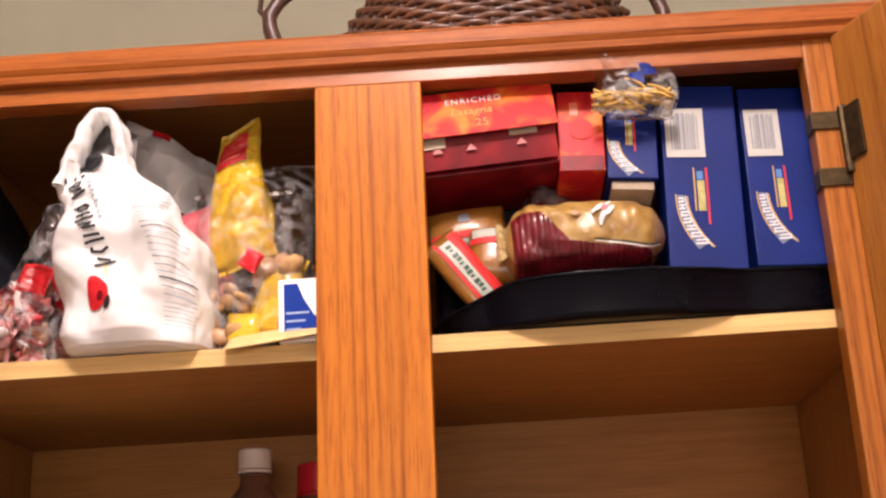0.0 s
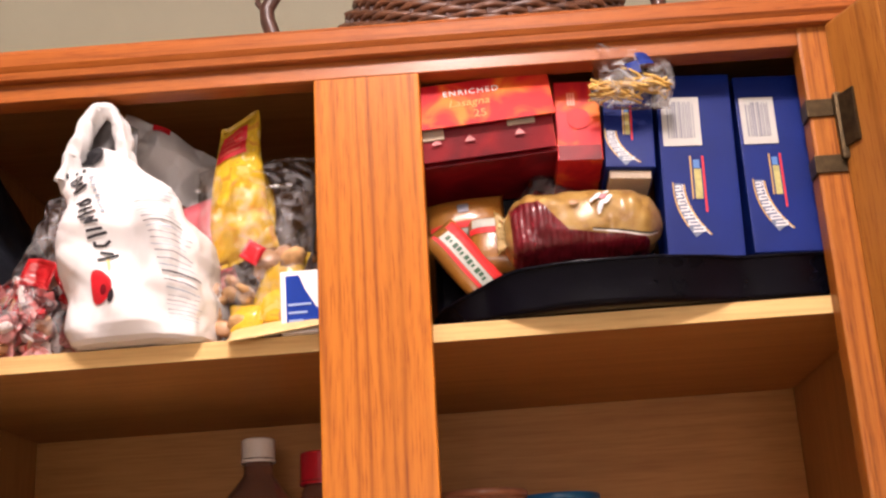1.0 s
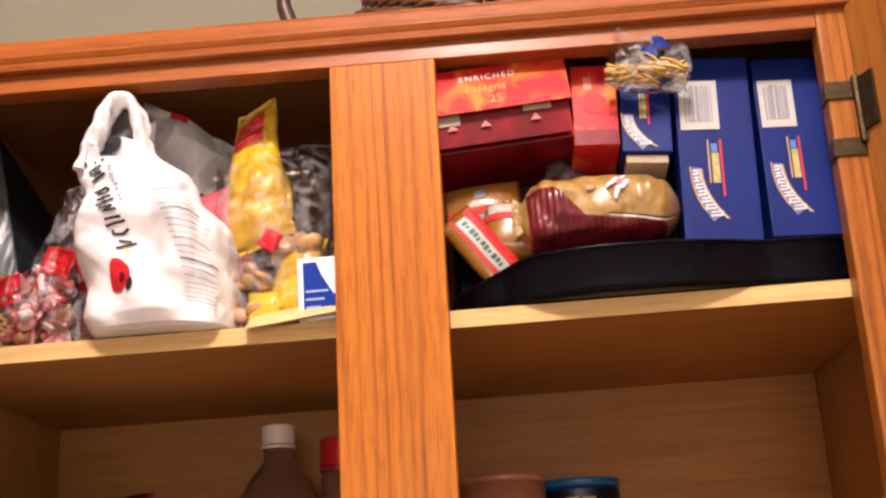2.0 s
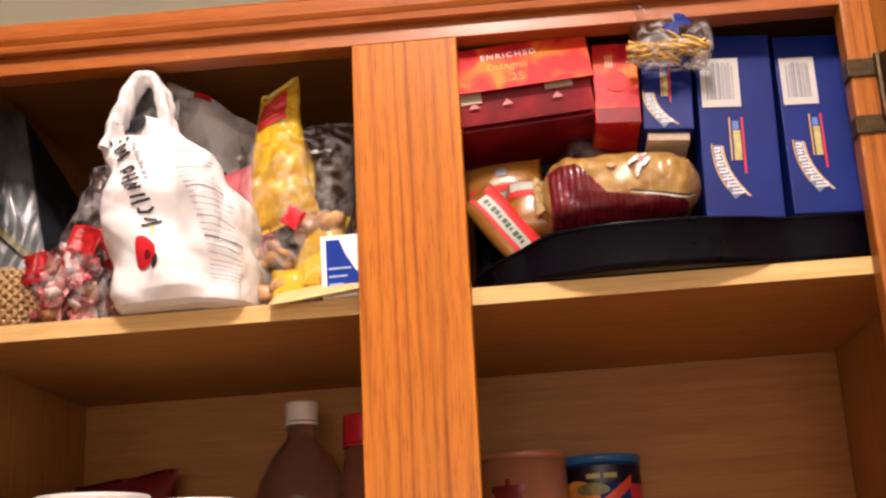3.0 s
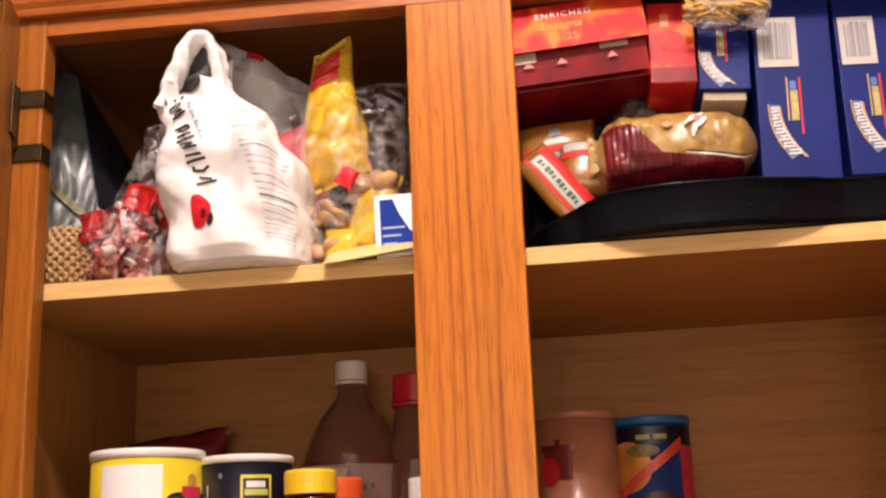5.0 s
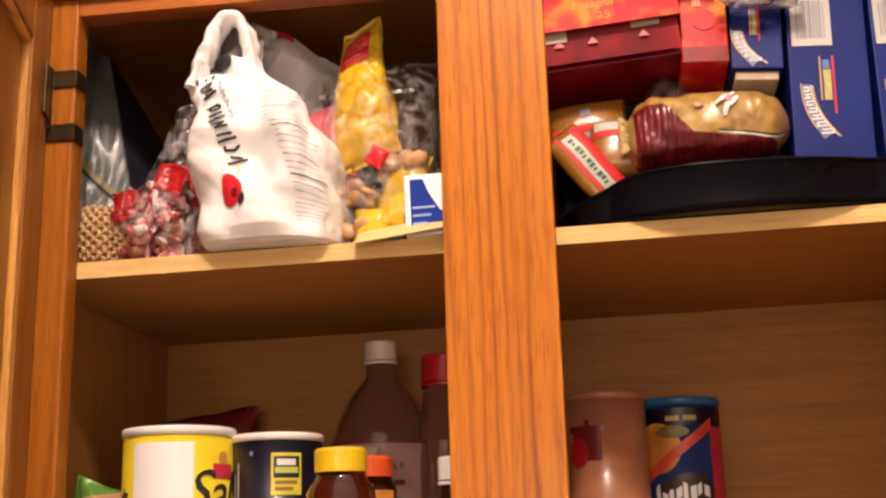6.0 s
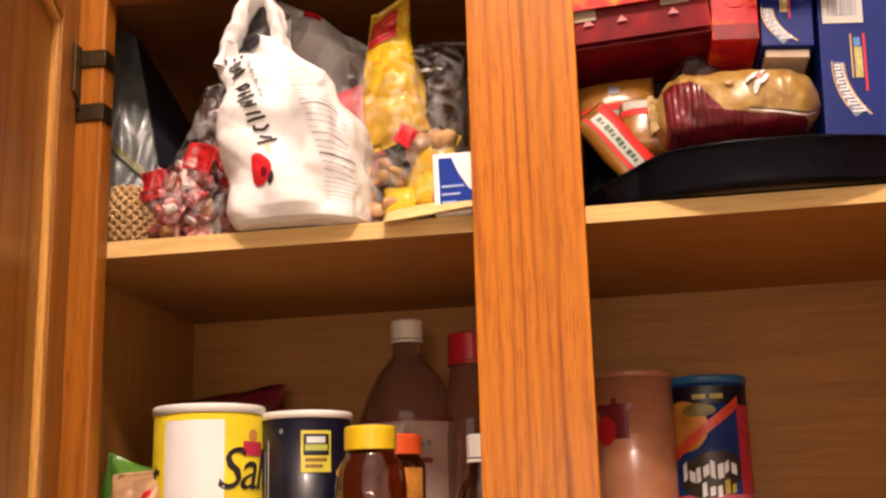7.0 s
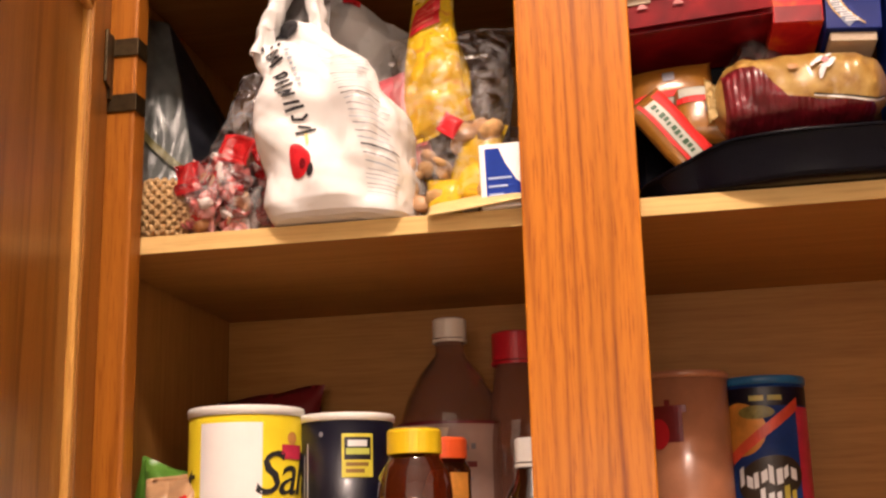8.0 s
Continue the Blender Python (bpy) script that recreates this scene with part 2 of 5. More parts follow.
def block(x0, x1, y0, y1, z0, z1, bevel=0.001, bm=None, segs=2):
    b = bmesh.new()
    v = [b.verts.new((x, y, z)) for x in (x0, x1) for y in (y0, y1) for z in (z0, z1)]
    for f in ((0, 1, 3, 2), (4, 6, 7, 5), (0, 4, 5, 1), (2, 3, 7, 6), (0, 2, 6, 4), (1, 5, 7, 3)):
        b.faces.new([v[i] for i in f])
    bmesh.ops.recalc_face_normals(b, faces=b.faces[:])
    if bevel:
        bmesh.ops.bevel(b, geom=b.edges[:], offset=bevel, segments=segs, affect="EDGES", profile=0.6)
    if bm is None:
        return b
    join(bm, b)
    return bm


def join(bm, b):
    m = bpy.data.meshes.new("tmp")
    b.to_mesh(m)
    b.free()
    bm.from_mesh(m)
    bpy.data.meshes.remove(m)


def lathe(profile, n=48, squash=1.0):
    """A turned body about z from (radius, z) pairs."""
    b = bmesh.new()
    rings = []
    for r, z in profile:
        if r < 1e-6:
            rings.append([b.verts.new((0, 0, z))])
        else:
            rings.append([b.verts.new((r * math.cos(2 * math.pi * k / n), squash * r * math.sin(2 * math.pi * k / n), z)) for k in range(n)])
    for p, q in zip(rings, rings[1:]):
        for k in range(n):
            j = (k + 1) % n
            if len(p) == 1 and len(q) == 1:
                continue
            if len(p) == 1:
                b.faces.new((p[0], q[j], q[k]))
            elif len(q) == 1:
                b.faces.new((p[k], p[j], q[0]))
            else:
                b.faces.new((p[k], p[j], q[j], q[k]))
    return b


def grid(f, nu, nv, closed=False):
    """A sheet from f(u, v), u and v from 0 to 1."""
    b = bmesh.new()
    cols = nu if closed else nu + 1
    vs = [[b.verts.new(f(i / nu, j / nv)) for i in range(cols)] for j in range(nv + 1)]
    for j in range(nv):
        for i in range(nu):
            k = (i + 1) % cols
            b.faces.new((vs[j][i], vs[j][k], vs[j + 1][k], vs[j + 1][i]))
    return b


def crease(p, scale, seed):
    """Sharp folds: 0 in the creases, up to about 1 between them."""
    q = Vector(p) * scale + Vector((seed * 3.7, seed * 1.3, seed * 2.9))
    return abs(noise.noise(q)) + 0.5 * abs(noise.noise(q * 2.1))


def fold(p, wave, seed):
    """Straight sharp folds as in stiff paper, about 0 on the mean."""
    r = random.Random(seed)
    q = Vector(p)
    q = q + 0.25 * wave * noise.noise_vector(q / wave * 0.6 + Vector((seed, 0, 0)))
    s = 0.0
    for k in range(5):
        n = Vector((r.uniform(-1, 1), r.uniform(-1, 1), r.uniform(-1, 1))).normalized()
        s += abs((q.dot(n) / (wave * r.uniform(0.8, 1.7)) + r.random()) % 1.0 - 0.5) - 0.25
    return s / 2


def pouch_face(w, h, d, seed, rumple, side, seal=0.06):
    """The surface of a filled pouch: x across, z up from its lower seam, front towards -y."""
    def f(u, v):
        s, t = 2 * u - 1, 2 * v - 1
        e = max(0.0, 1 - abs(s) ** 2.6) ** 0.55
        g = max(0.0, 1 - (abs(t) / (1 - seal)) ** 3.0) ** 0.5 if abs(t) < 1 - seal else 0.0
        thick = 0.5 * d * e * g
        x, z = s * w / 2 * (1 - 0.06 * g), v * h
        c = crease((x, side * 0.01, z), 26, seed) - 0.35
        edge = min(1.0, 6 * min(u, 1 - u, v, 1 - v))
        y = side * (thick + rumple * c * edge) + 0.6 * rumple * noise.noise((x * 18, z * 18, seed))
        return Vector((x + rumple * 0.7 * noise.noise((z * 25, seed, side)), y, z + rumple * 0.9 * noise.noise((x * 25, seed + 4, 0))))
    return f


def pouch(w, h, d, seed, rumple=0.003, n=26, seal=0.06):
    b = grid(pouch_face(w, h, d, seed, rumple, -1, seal), n, n)
    join(b, grid(pouch_face(w, h, d, seed, rumple, 1, seal), n, n))
    bmesh.ops.remove_doubles(b, verts=b.verts[:], dist=0.0006)
    return b


def on_face(f, u0, u1, v0, v1, lift=0.0006, round_=False, n=8, turn=0.0):
    """A printed patch that follows the surface f between those parameters."""
    cu, cv, hu, hv = (u0 + u1) / 2, (v0 + v1) / 2, (u1 - u0) / 2, (v1 - v0) / 2
    ct, st = math.cos(radians(turn)), math.sin(radians(turn))

    def g(a, b):
        s, t = 2 * a - 1, 2 * b - 1
        if round_:
            s, t = s * math.sqrt(1 - t * t / 2), t * math.sqrt(1 - s * s / 2)
        p, q = s * hu, t * hv
        u, v = cu + p * ct - q * st, cv + p * st + q * ct
        e = 0.004
        o = f(u, v)
        nrm = (f(u + e, v) - o).cross(f(u, v + e) - o)
        nrm = nrm.normalized() if nrm.length > 1e-12 else Vector((0, -1, 0))
        if nrm.y > 0:
            nrm = -nrm
        return o + nrm * lift
    return grid(g, n, n)


def tube(points, r, n=10, taper=1.0):
    """A round rod through the points."""
    b = bmesh.new()
    rings = []
    pts = [Vector(p) for p in points]
    up = Vector((0.13, 0.97, 0.2))
    for i, p in enumerate(pts):
        d = (pts[min(i + 1, len(pts) - 1)] - pts[max(i - 1, 0)]).normalized()
        a = d.cross(up).normalized()
        c = d.cross(a)
        rr = r * (1 + (taper - 1) * i / (len(pts) - 1))
        rings.append([b.verts.new(p + rr * (math.cos(2 * math.pi * k / n) * a + math.sin(2 * math.pi * k / n) * c)) for k in range(n)])
    for p, q in zip(rings, rings[1:]):
        for k in range(n):
            b.faces.new((p[k], p[(k + 1) % n], q[(k + 1) % n], q[k]))
    b.faces.new(rings[0][::-1])
    b.faces.new(rings[-1])
    return b


def arc_band(r, a0, a1, z0, z1, lift=0.0004, n=None, slant=0.0, round_=False):
    """A printed patch on a can of radius r; angles in degrees, -90 faces -y."""
    n = n or max(4, int(abs(a1 - a0) / 5))

    def g(u, v):
        s, t = 2 * u - 1, 2 * v - 1
        if round_:
            s, t = s * math.sqrt(1 - t * t / 2), t * math.sqrt(1 - s * s / 2)
        a = radians((a0 + a1) / 2 + s * (a1 - a0) / 2)
        z = (z0 + z1) / 2 + t * (z1 - z0) / 2 + slant * (s + 1) / 2
        return Vector(((r + lift) * math.cos(a), (r + lift) * math.sin(a), z))
    return grid(g, n, 6)


def letters(text, size, depth=0.0003, bend=None, italic=0.0, space=1.0):
    """Raised lettering in the built-in font: x along, z up, facing -y; bend wraps it round a can of that radius, starting at an angle."""
    cu = bpy.data.curves.new("lettering", "FONT")
    cu.body, cu.size, cu.extrude, cu.shear, cu.space_character = text, size, depth, italic, space
    cu.resolution_u = 3
    ob = bpy.data.objects.new("lettering", cu)
    scene.collection.objects.link(ob)
    bpy.context.view_layer.update()
    me = bpy.data.meshes.new_from_object(ob.evaluated_get(bpy.context.evaluated_depsgraph_get()))
    bpy.data.objects.remove(ob)
    b = bmesh.new()
    b.from_mesh(me)
    bpy.data.meshes.remove(me)
    for v in b.verts:
        x, y, z = v.co
        if bend:
            r, a0 = bend
            a = radians(a0) + x / r
            v.co = ((r + 0.0005 + z) * math.cos(a), (r + 0.0005 + z) * math.sin(a), y)
        else:
            v.co = (x, -z, y)
    return b


def wpart(name, bm, material, parent, label="", smooth=False):
    """A part given in the room's own coordinates."""
    m, p = Matrix.Identity(4), parent
    while p:
        m, p = p.matrix_basis @ m, p.parent
    bm.transform(m.inverted())
    return part(name, bm, material, parent, label, smooth)


def setting(name, bm, material, label, category):
    ob = part(name, bm, material, None, "", False)
    return tagged(ob, label, category, kind="structure")


# ---- the room ----
# Apart from wall_north, an unseen shell: pale and close in to bounce light.
X0, Y0, H0 = 1.7, -2.7, 2.85
setting("wall_north", block(-X0, X0, 0.318, 0.42, 0, H0, 0), WALL, "beige painted wall behind the cabinet", "wall")
setting("wall_south", block(-X0, X0, Y0 - 0.1, Y0, 0, H0, 0), CEIL, "unseen pale wall across the room, added to bounce light", "wall")
setting("wall_west", block(-X0 - 0.1, -X0, Y0 - 0.1, 0.42, 0, H0, 0), CEIL, "unseen pale side wall, added to bounce light", "wall")
setting("wall_east", block(X0, X0 + 0.1, Y0 - 0.1, 0.42, 0, H0, 0), CEIL, "unseen pale side wall, added to bounce light", "wall")
setting("floor", block(-X0 - 0.1, X0 + 0.1, Y0 - 0.1, 0.42, -0.1, 0, 0), FLOOR, "unseen cream floor, added to bounce light", "floor")
setting("ceiling", block(-X0 - 0.1, X0 + 0.1, Y0 - 0.1, 0.42, H0, H0 + 0.1, 0), CEIL, "plain off-white ceiling", "ceiling")

# ---- the cabinet ----
ZS, ZT = 1.8765, 1.8885          # upper shelf, under and top
ZL = 1.628                       # lower shelf top
HALF, IN, TOP = 0.372, 0.309, 2.071
cabinet = thing("wall_cabinet", "orange oak wall cabinet with both doors open and packed shelves", "cabinet", pose(0, 0.15, 1.36))
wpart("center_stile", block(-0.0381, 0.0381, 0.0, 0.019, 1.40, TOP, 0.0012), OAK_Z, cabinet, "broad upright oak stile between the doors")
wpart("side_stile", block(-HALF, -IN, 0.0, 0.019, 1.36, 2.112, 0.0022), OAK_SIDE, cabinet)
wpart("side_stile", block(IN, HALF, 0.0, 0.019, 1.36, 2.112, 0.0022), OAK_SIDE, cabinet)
b = block(-IN, IN, 0.0014, 0.019, TOP, 2.112, 0.0008)
for v in b.verts:
    # the strip under the moulding leans back a little
    if v.co.y < 0.01:
        v.co.y -= 0.0013 * max(0.0, min(1.0, (2.0845 - v.co.z) / 0.0135))
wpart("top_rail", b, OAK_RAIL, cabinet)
wpart("bottom_rail", block(-IN, IN, 0.0005, 0.019, 1.36, 1.40, 0.001), OAK_X, cabinet)


def moulding():
    prof = [(0, 2.0845), (-0.005, 2.0845), (-0.0068, 2.0855), (-0.0075, 2.0905), (-0.0085, 2.0915), (-0.0105, 2.0945), (-0.011, 2.104), (-0.0095, 2.107), (0, 2.1085)]
    b = bmesh.new()
    ends = [[b.verts.new((x, y, z)) for y, z in prof] for x in (-HALF - 0.01, HALF + 0.01)]
    n = len(prof)
    for i in range(n):
        b.faces.new((ends[0][i], ends[0][(i + 1) % n], ends[1][(i + 1) % n], ends[1][i]))
    b.faces.new(ends[0][::-1])
    b.faces.new(ends[1])
    return b


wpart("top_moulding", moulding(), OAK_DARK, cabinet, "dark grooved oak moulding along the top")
wpart("side_panel", block(-HALF + 0.008, -0.348, 0.0195, 0.314, 1.37, 2.104, 0.0005), LAM_Y, cabinet)
wpart("side_panel", block(0.348, HALF - 0.008, 0.0195, 0.314, 1.37, 2.104, 0.0005), LAM_Y, cabinet)
wpart("back_panel", block(-0.3475, 0.3475, 0.305, 0.313, 1.37, 2.104, 0.0005), LAM_X, cabinet)
wpart("top_panel", block(-HALF + 0.008, HALF - 0.008, 0.0195, 0.314, 2.1045, 2.111, 0.0005), LAM_X, cabinet)
wpart("bottom_panel", block(-0.3475, 0.3475, 0.0195, 0.3045, 1.385, 1.40, 0.0005), LAM_X, cabinet)
for z0, z1 in ((ZS, ZT), (ZL - 0.012, ZL)):
    tilt = pose(0, 0, 0, 0, -0.6 if z0 == ZS else 0, 0)
    place = Matrix.Translation((0, 0, (z0 + z1) / 2)) @ tilt
    h = (z1 - z0) / 2
    b = block(-0.346, 0.346, 0.0225, 0.304, -h, h, 0.0004)
    b.transform(place)
    shelf = wpart("shelf", b, LAM_X, cabinet)
    b = block(-0.346, 0.346, 0.0205, 0.0222, -h - 0.0002, h + 0.0002, 0.0004)
    b.transform(place)
    wpart("shelf_edging", b, LAM_EDGE, shelf, "pale maple edging strip")


DOOR_TOP = 2.084


def door(hx, side, opening):
    """A raised-panel door hung at hx; side 1: it closes towards +x."""
    w, z0, z1, t, s = 0.33, 1.372, DOOR_TOP, 0.019, 0.056
    m = Matrix.Translation((hx, -0.003, 0)) @ pose(0, 0, 0, 0, 0, -side * opening)
    if side < 0:
        m = m @ Matrix.Diagonal((-1, 1, 1, 1))

    def put(b):
        b.transform(m)
        return b
    b = block(0, s, -t, 0, z0, z1, 0.0025)
    block(w - s, w, -t, 0, z0, z1, 0.0025, b)
    block(s - 0.001, w - s + 0.001, -t + 0.0004, -0.0004, z0, z0 + s, 0.002, b)
    block(s - 0.001, w - s + 0.001, -t + 0.0004, -0.0004, z1 - s, z1, 0.002, b)
    d = wpart("door", put(b), OAK_DOOR, cabinet, "open oak door with a recessed panel")
    wpart("door_panel", put(block(s - 0.004, w - s + 0.004, -t + 0.006, -0.007, z0 + s - 0.004, z1 - s + 0.004, 0.001)), OAK_DOOR, d)
    b = block(s - 0.0005, s + 0.005, -0.0075, -0.0015, z0 + s, z1 - s, 0.0022)
    block(w - s - 0.005, w - s + 0.0005, -0.0075, -0.0015, z0 + s, z1 - s, 0.0022, b)
    block(s, w - s, -0.0075, -0.0015, z1 - s - 0.005, z1 - s + 0.0005, 0.0022, b)
    block(s, w - s, -0.0075, -0.0015, z0 + s - 0.0005, z0 + s + 0.005, 0.0022, b)
    wpart("panel_bead", put(b), OAK_BEAD_LIT, d, "rounded edge of the panel recess, its highlight painted pale")
    for zc in (2.0, 1.46):
        hinge = bmesh.new()
        xi = -side * IN
        for dz in (-0.021, 0.021):
            # tabs that wrap the edge of the side stile
            a, c = sorted((xi + side * 0.0015, hx - side * 0.001))
            block(a, c, -0.0022, -0.0002, zc + dz - 0.0065, zc + dz + 0.0065, 0.0007, hinge)
            a, c = sorted((xi + side * 0.0003, xi + side * 0.0018))
            block(a, c, -0.0022, 0.014, zc + dz - 0.0065, zc + dz + 0.0065, 0.0005, hinge)
        a, c = sorted((hx - side * 0.004, hx + side * 0.003))
        block(a, c, -0.008, -0.0012, zc - 0.02, zc + 0.03, 0.0022, hinge)
        k = put(block(0.004, 0.02, 0.0002, 0.0022, zc - 0.012, zc + 0.027, 0.0008))
        join(hinge, k)
        wpart("hinge", hinge, BRASS, d, "antique brass hinge")
    return d


door(-0.328, 1, 75.0)
door(0.328, -1, 112.0)

# ---- woven basket on the cabinet ----
CT = 2.111
basket = thing("wicker_basket", "dark brown woven wicker basket with curved twig handles", "basket", pose(0.089, 0.17, CT))


def basket_r(z):
    return 0.141 * (max(0.0, 1 - (z / 0.158) ** 2.3)) ** 0.5


rows_n, ribs = 23, 52
b = bmesh.new()
for j in range(rows_n):
    z = 0.004 + j * 0.0058
    r = basket_r(z)
    pts = []
    for k in range(ribs * 2 + 1):
        a = 2 * math.pi * k / (ribs * 2)
        wob = 0.0035 * (1 if (k // 2 + j) % 2 else -1) * (1 if k % 2 else 0.4)
        pts.append(((r + wob) * math.cos(a), 0.72 * (r + wob) * math.sin(a), z + 0.0008 * math.sin(a * 5 + j)))
    join(b, tube(pts, 0.0033, 6))
part("weave", b, WICKER, basket, "plaited brown wicker", True)
for k in range(ribs):
    a = 2 * math.pi * (k + 0.25) / ribs
    pts = [(basket_r(z) * math.cos(a), 0.72 * basket_r(z) * math.sin(a), z) for z in (0.0, 0.04, 0.08, 0.11, 0.135)]
    part("stake", tube(pts, 0.003, 5), TWIG, basket)
part("lining", lathe([(basket_r(z) - 0.004, z) for z in (0.001, 0.04, 0.08, 0.11, 0.135)] + [(0, 0.142)], 40, 0.71), WICKER, basket)
for side in (-1, 1):
    if side < 0:
        pts = [(-0.158, -0.08, 0.0), (-0.163, -0.085, 0.02), (-0.17, -0.09, 0.04), (-0.175, -0.09, 0.055), (-0.176, -0.09, 0.066), (-0.169, -0.088, 0.08), (-0.155, -0.085, 0.094), (-0.135, -0.07, 0.11)]
    else:
        pts = [(0.08, -0.06, 0.098), (0.1, -0.08, 0.088), (0.113, -0.085, 0.08), (0.126, -0.085, 0.074), (0.136, -0.085, 0.066), (0.141, -0.085, 0.05), (0.139, -0.085, 0.02), (0.133, -0.08, 0.0)]
    part("handle", tube(pts, 0.0068, 8, 0.85), TWIG, basket, "curved dark twig handle", True)
part("handle_twig", tube([(-0.174, -0.09, 0.06), (-0.184, -0.088, 0.074), (-0.183, -0.086, 0.09)], 0.0025, 6), TWIG, basket)

# ---- upper shelf: white paper bag ----
def shelf_z(x):
    return ZT + 0.0105 * x


bag = thing("paper_bag", "bulging white paper food bag with folded top and red fruit print", "food bag", pose(-0.163, 0.037, shelf_z(-0.163) + 0.001))
# height, centre across, half width, half depth, centre in depth
STEPS = [(0.0, -0.004, 0.044, 0.032, 0.0), (0.0025, -0.003, 0.048, 0.0365, 0.0), (0.011, -0.003, 0.05, 0.0385, -0.001), (0.03, -0.004, 0.051, 0.039, -0.003), (0.06, -0.009, 0.0505, 0.037, -0.008),
         (0.085, -0.0155, 0.0465, 0.033, -0.013), (0.1, -0.0195, 0.0435, 0.029, -0.016), (0.114, -0.029, 0.037, 0.025, -0.017), (0.127, -0.0375, 0.0285, 0.02, -0.016), (0.139, -0.043, 0.021, 0.014, -0.014), (0.147, -0.044, 0.014, 0.008, -0.012)]


def bag_at(v):
    x = v * (len(STEPS) - 1)
    i = min(int(x), len(STEPS) - 2)
    k = x - i
    return [p + (q - p) * k for p, q in zip(STEPS[i], STEPS[i + 1])]


def bag_face(u, v):
    z, cx, hw, hd, cy = bag_at(min(max(v, 0), 1))
    a = 2 * math.pi * u
    c, s = math.cos(a), math.sin(a)
    e = 0.58
    x = cx + hw * math.copysign(abs(c) ** e, c)
    y = cy + hd * math.copysign(abs(s) ** e, s)
    g = min(1, 5 * v) * (0.5 + 1.1 * v)
    k = crease((x, y, z * 0.7), 17, 2.3) - 0.32
    n = Vector((c, s * 1.3, 0)) * (0.0045 * k * g + 0.02 * fold((x, y, z * 0.8), 0.05, 21) * g + 0.012 * fold((x, y, z), 0.024, 8) * g)
    return Vector((x, y, z)) + n + Vector((0.002 * noise.noise((z * 40, u * 6, 1)), 0, 0.0018 * noise.noise((x * 50, y * 50, 3))))


b = grid(bag_face, 140, 110, True)
part("sack", b, WHITE_PAPER, bag, "", True)
part("base", grid(lambda u, v: Vector((-0.002, 0.0, 0.0003)).lerp(bag_face(u, 0.0), v), 140, 6, True), WHITE_PAPER, bag, "", True)


def hook(u, v):
    """The rolled lip of the bag: up from the shoulder, over, and down again."""
    p = [(-0.058, 0.12), (-0.054, 0.14), (-0.047, 0.154), (-0.043, 0.168), (-0.034, 0.1775), (-0.025, 0.1755), (-0.019, 0.163), (-0.0165, 0.147), (-0.0135, 0.126)]
    x = v * (len(p) - 1)
    i = min(int(x), len(p) - 2)
    k = x - i
    k = k * k * (3 - 2 * k) * 0.4 + k * 0.6
    cx, cz = (a + (b_ - a) * k for a, b_ in zip(p[i], p[i + 1]))
    dx, dz = p[i + 1][0] - p[i][0], p[i + 1][1] - p[i][1]
    d = math.hypot(dx, dz)
    nx, nz = -dz / d, dx / d
    a = 2 * math.pi * u
    w = 0.0053 - 0.0006 * v
    q = Vector((cx + nx * w * math.cos(a), -0.027 + 0.012 * v + 0.012 * math.sin(a), cz + nz * w * math.cos(a)))
    c1 = fold(q, 0.03, 13)
    c2 = fold(q, 0.012, 4)
    return q + Vector((nx * math.cos(a), math.sin(a), nz * math.cos(a))) * (0.010 * c1 + 0.007 * c2)


def lip_back(u, v):
    x, z = -0.052 + 0.042 * u, 0.137 + 0.044 * v - 0.03 * abs(u - 0.5) * v
    return Vector((x, -0.012 + 0.004 * math.sin(9 * u) + 0.016 * fold((x, 0, z), 0.025, 17), z))


b = grid(lip_back, 24, 24)
bmesh.ops.solidify(b, geom=b.faces[:], thickness=0.002)
# Inner side of the paper, with its shade put into the grey.
part("lip_back", b, plain("bag_inside_shaded", (0.34, 0.33, 0.32), 0.5, 0.3, 60, 0, 0.3), bag, "inside of the bag's mouth, its shade painted grey", True)
part("rolled_lip", grid(hook, 44, 90, True), WHITE_PAPER, bag, "crumpled rolled lip of the bag", True)


def fold_face(u, v):
    x = -0.03 + 0.096 * u
    drop = 0.05 * u ** 1.3
    z = 0.195 - drop - 0.062 * v * (1 - 0.25 * u)
    ridge = 0.42 - 0.2 * u
    y = 0.024 + 0.045 * u - 0.011 * (v / ridge if v < ridge else (1 - v) / (1 - ridge))
    k = crease((x, y, z), 22, 5.1) - 0.35
    return Vector((x, y - 0.009 * k - 0.024 * fold((x, y, z), 0.035, 31), z + 0.004 * k))


b = grid(fold_face, 90, 60)
bmesh.ops.solidify(b, geom=b.faces[:], thickness=0.004)
part("folded_top", b, WHITE_PAPER, bag, "folded-over top of the white bag", True)


def bag_print(u, v):
    """The bag's surface above its rounded base."""
    return bag_face(u, 0.1 + 0.9 * v)


# Black patch stands in for the shaded hollow under the rolled lip.
part("dark_print", on_face(bag_print, 0.73, 0.84, 0.83, 0.985, 0.0018, True, 14, -16), BLACK_INK, bag, "shaded hollow under the lip, painted black")
part("red_print", on_face(fold_face, 0.2, 0.33, 0.0, 0.12, 0.001), RED_INK, bag)
part("fruit_print", on_face(bag_print, 0.690, 0.738, 0.195, 0.295, 0.0011, True), RED_INK, bag, "red fruit emblem")
part("fruit_shade", on_face(bag_print, 0.717, 0.730, 0.225, 0.255, 0.0016, True), CRIMSON, bag)
part("leaf_print", on_face(bag_print, 0.732, 0.737, 0.29, 0.335, 0.0011, True), PALE_YELLOW, bag)
part("leaf_print", on_face(bag_print, 0.733, 0.742, 0.19, 0.24, 0.0011, True), BLACK_INK, bag)
FAINT = plain("faint_blue_ink", (0.35, 0.42, 0.5), 0.5)


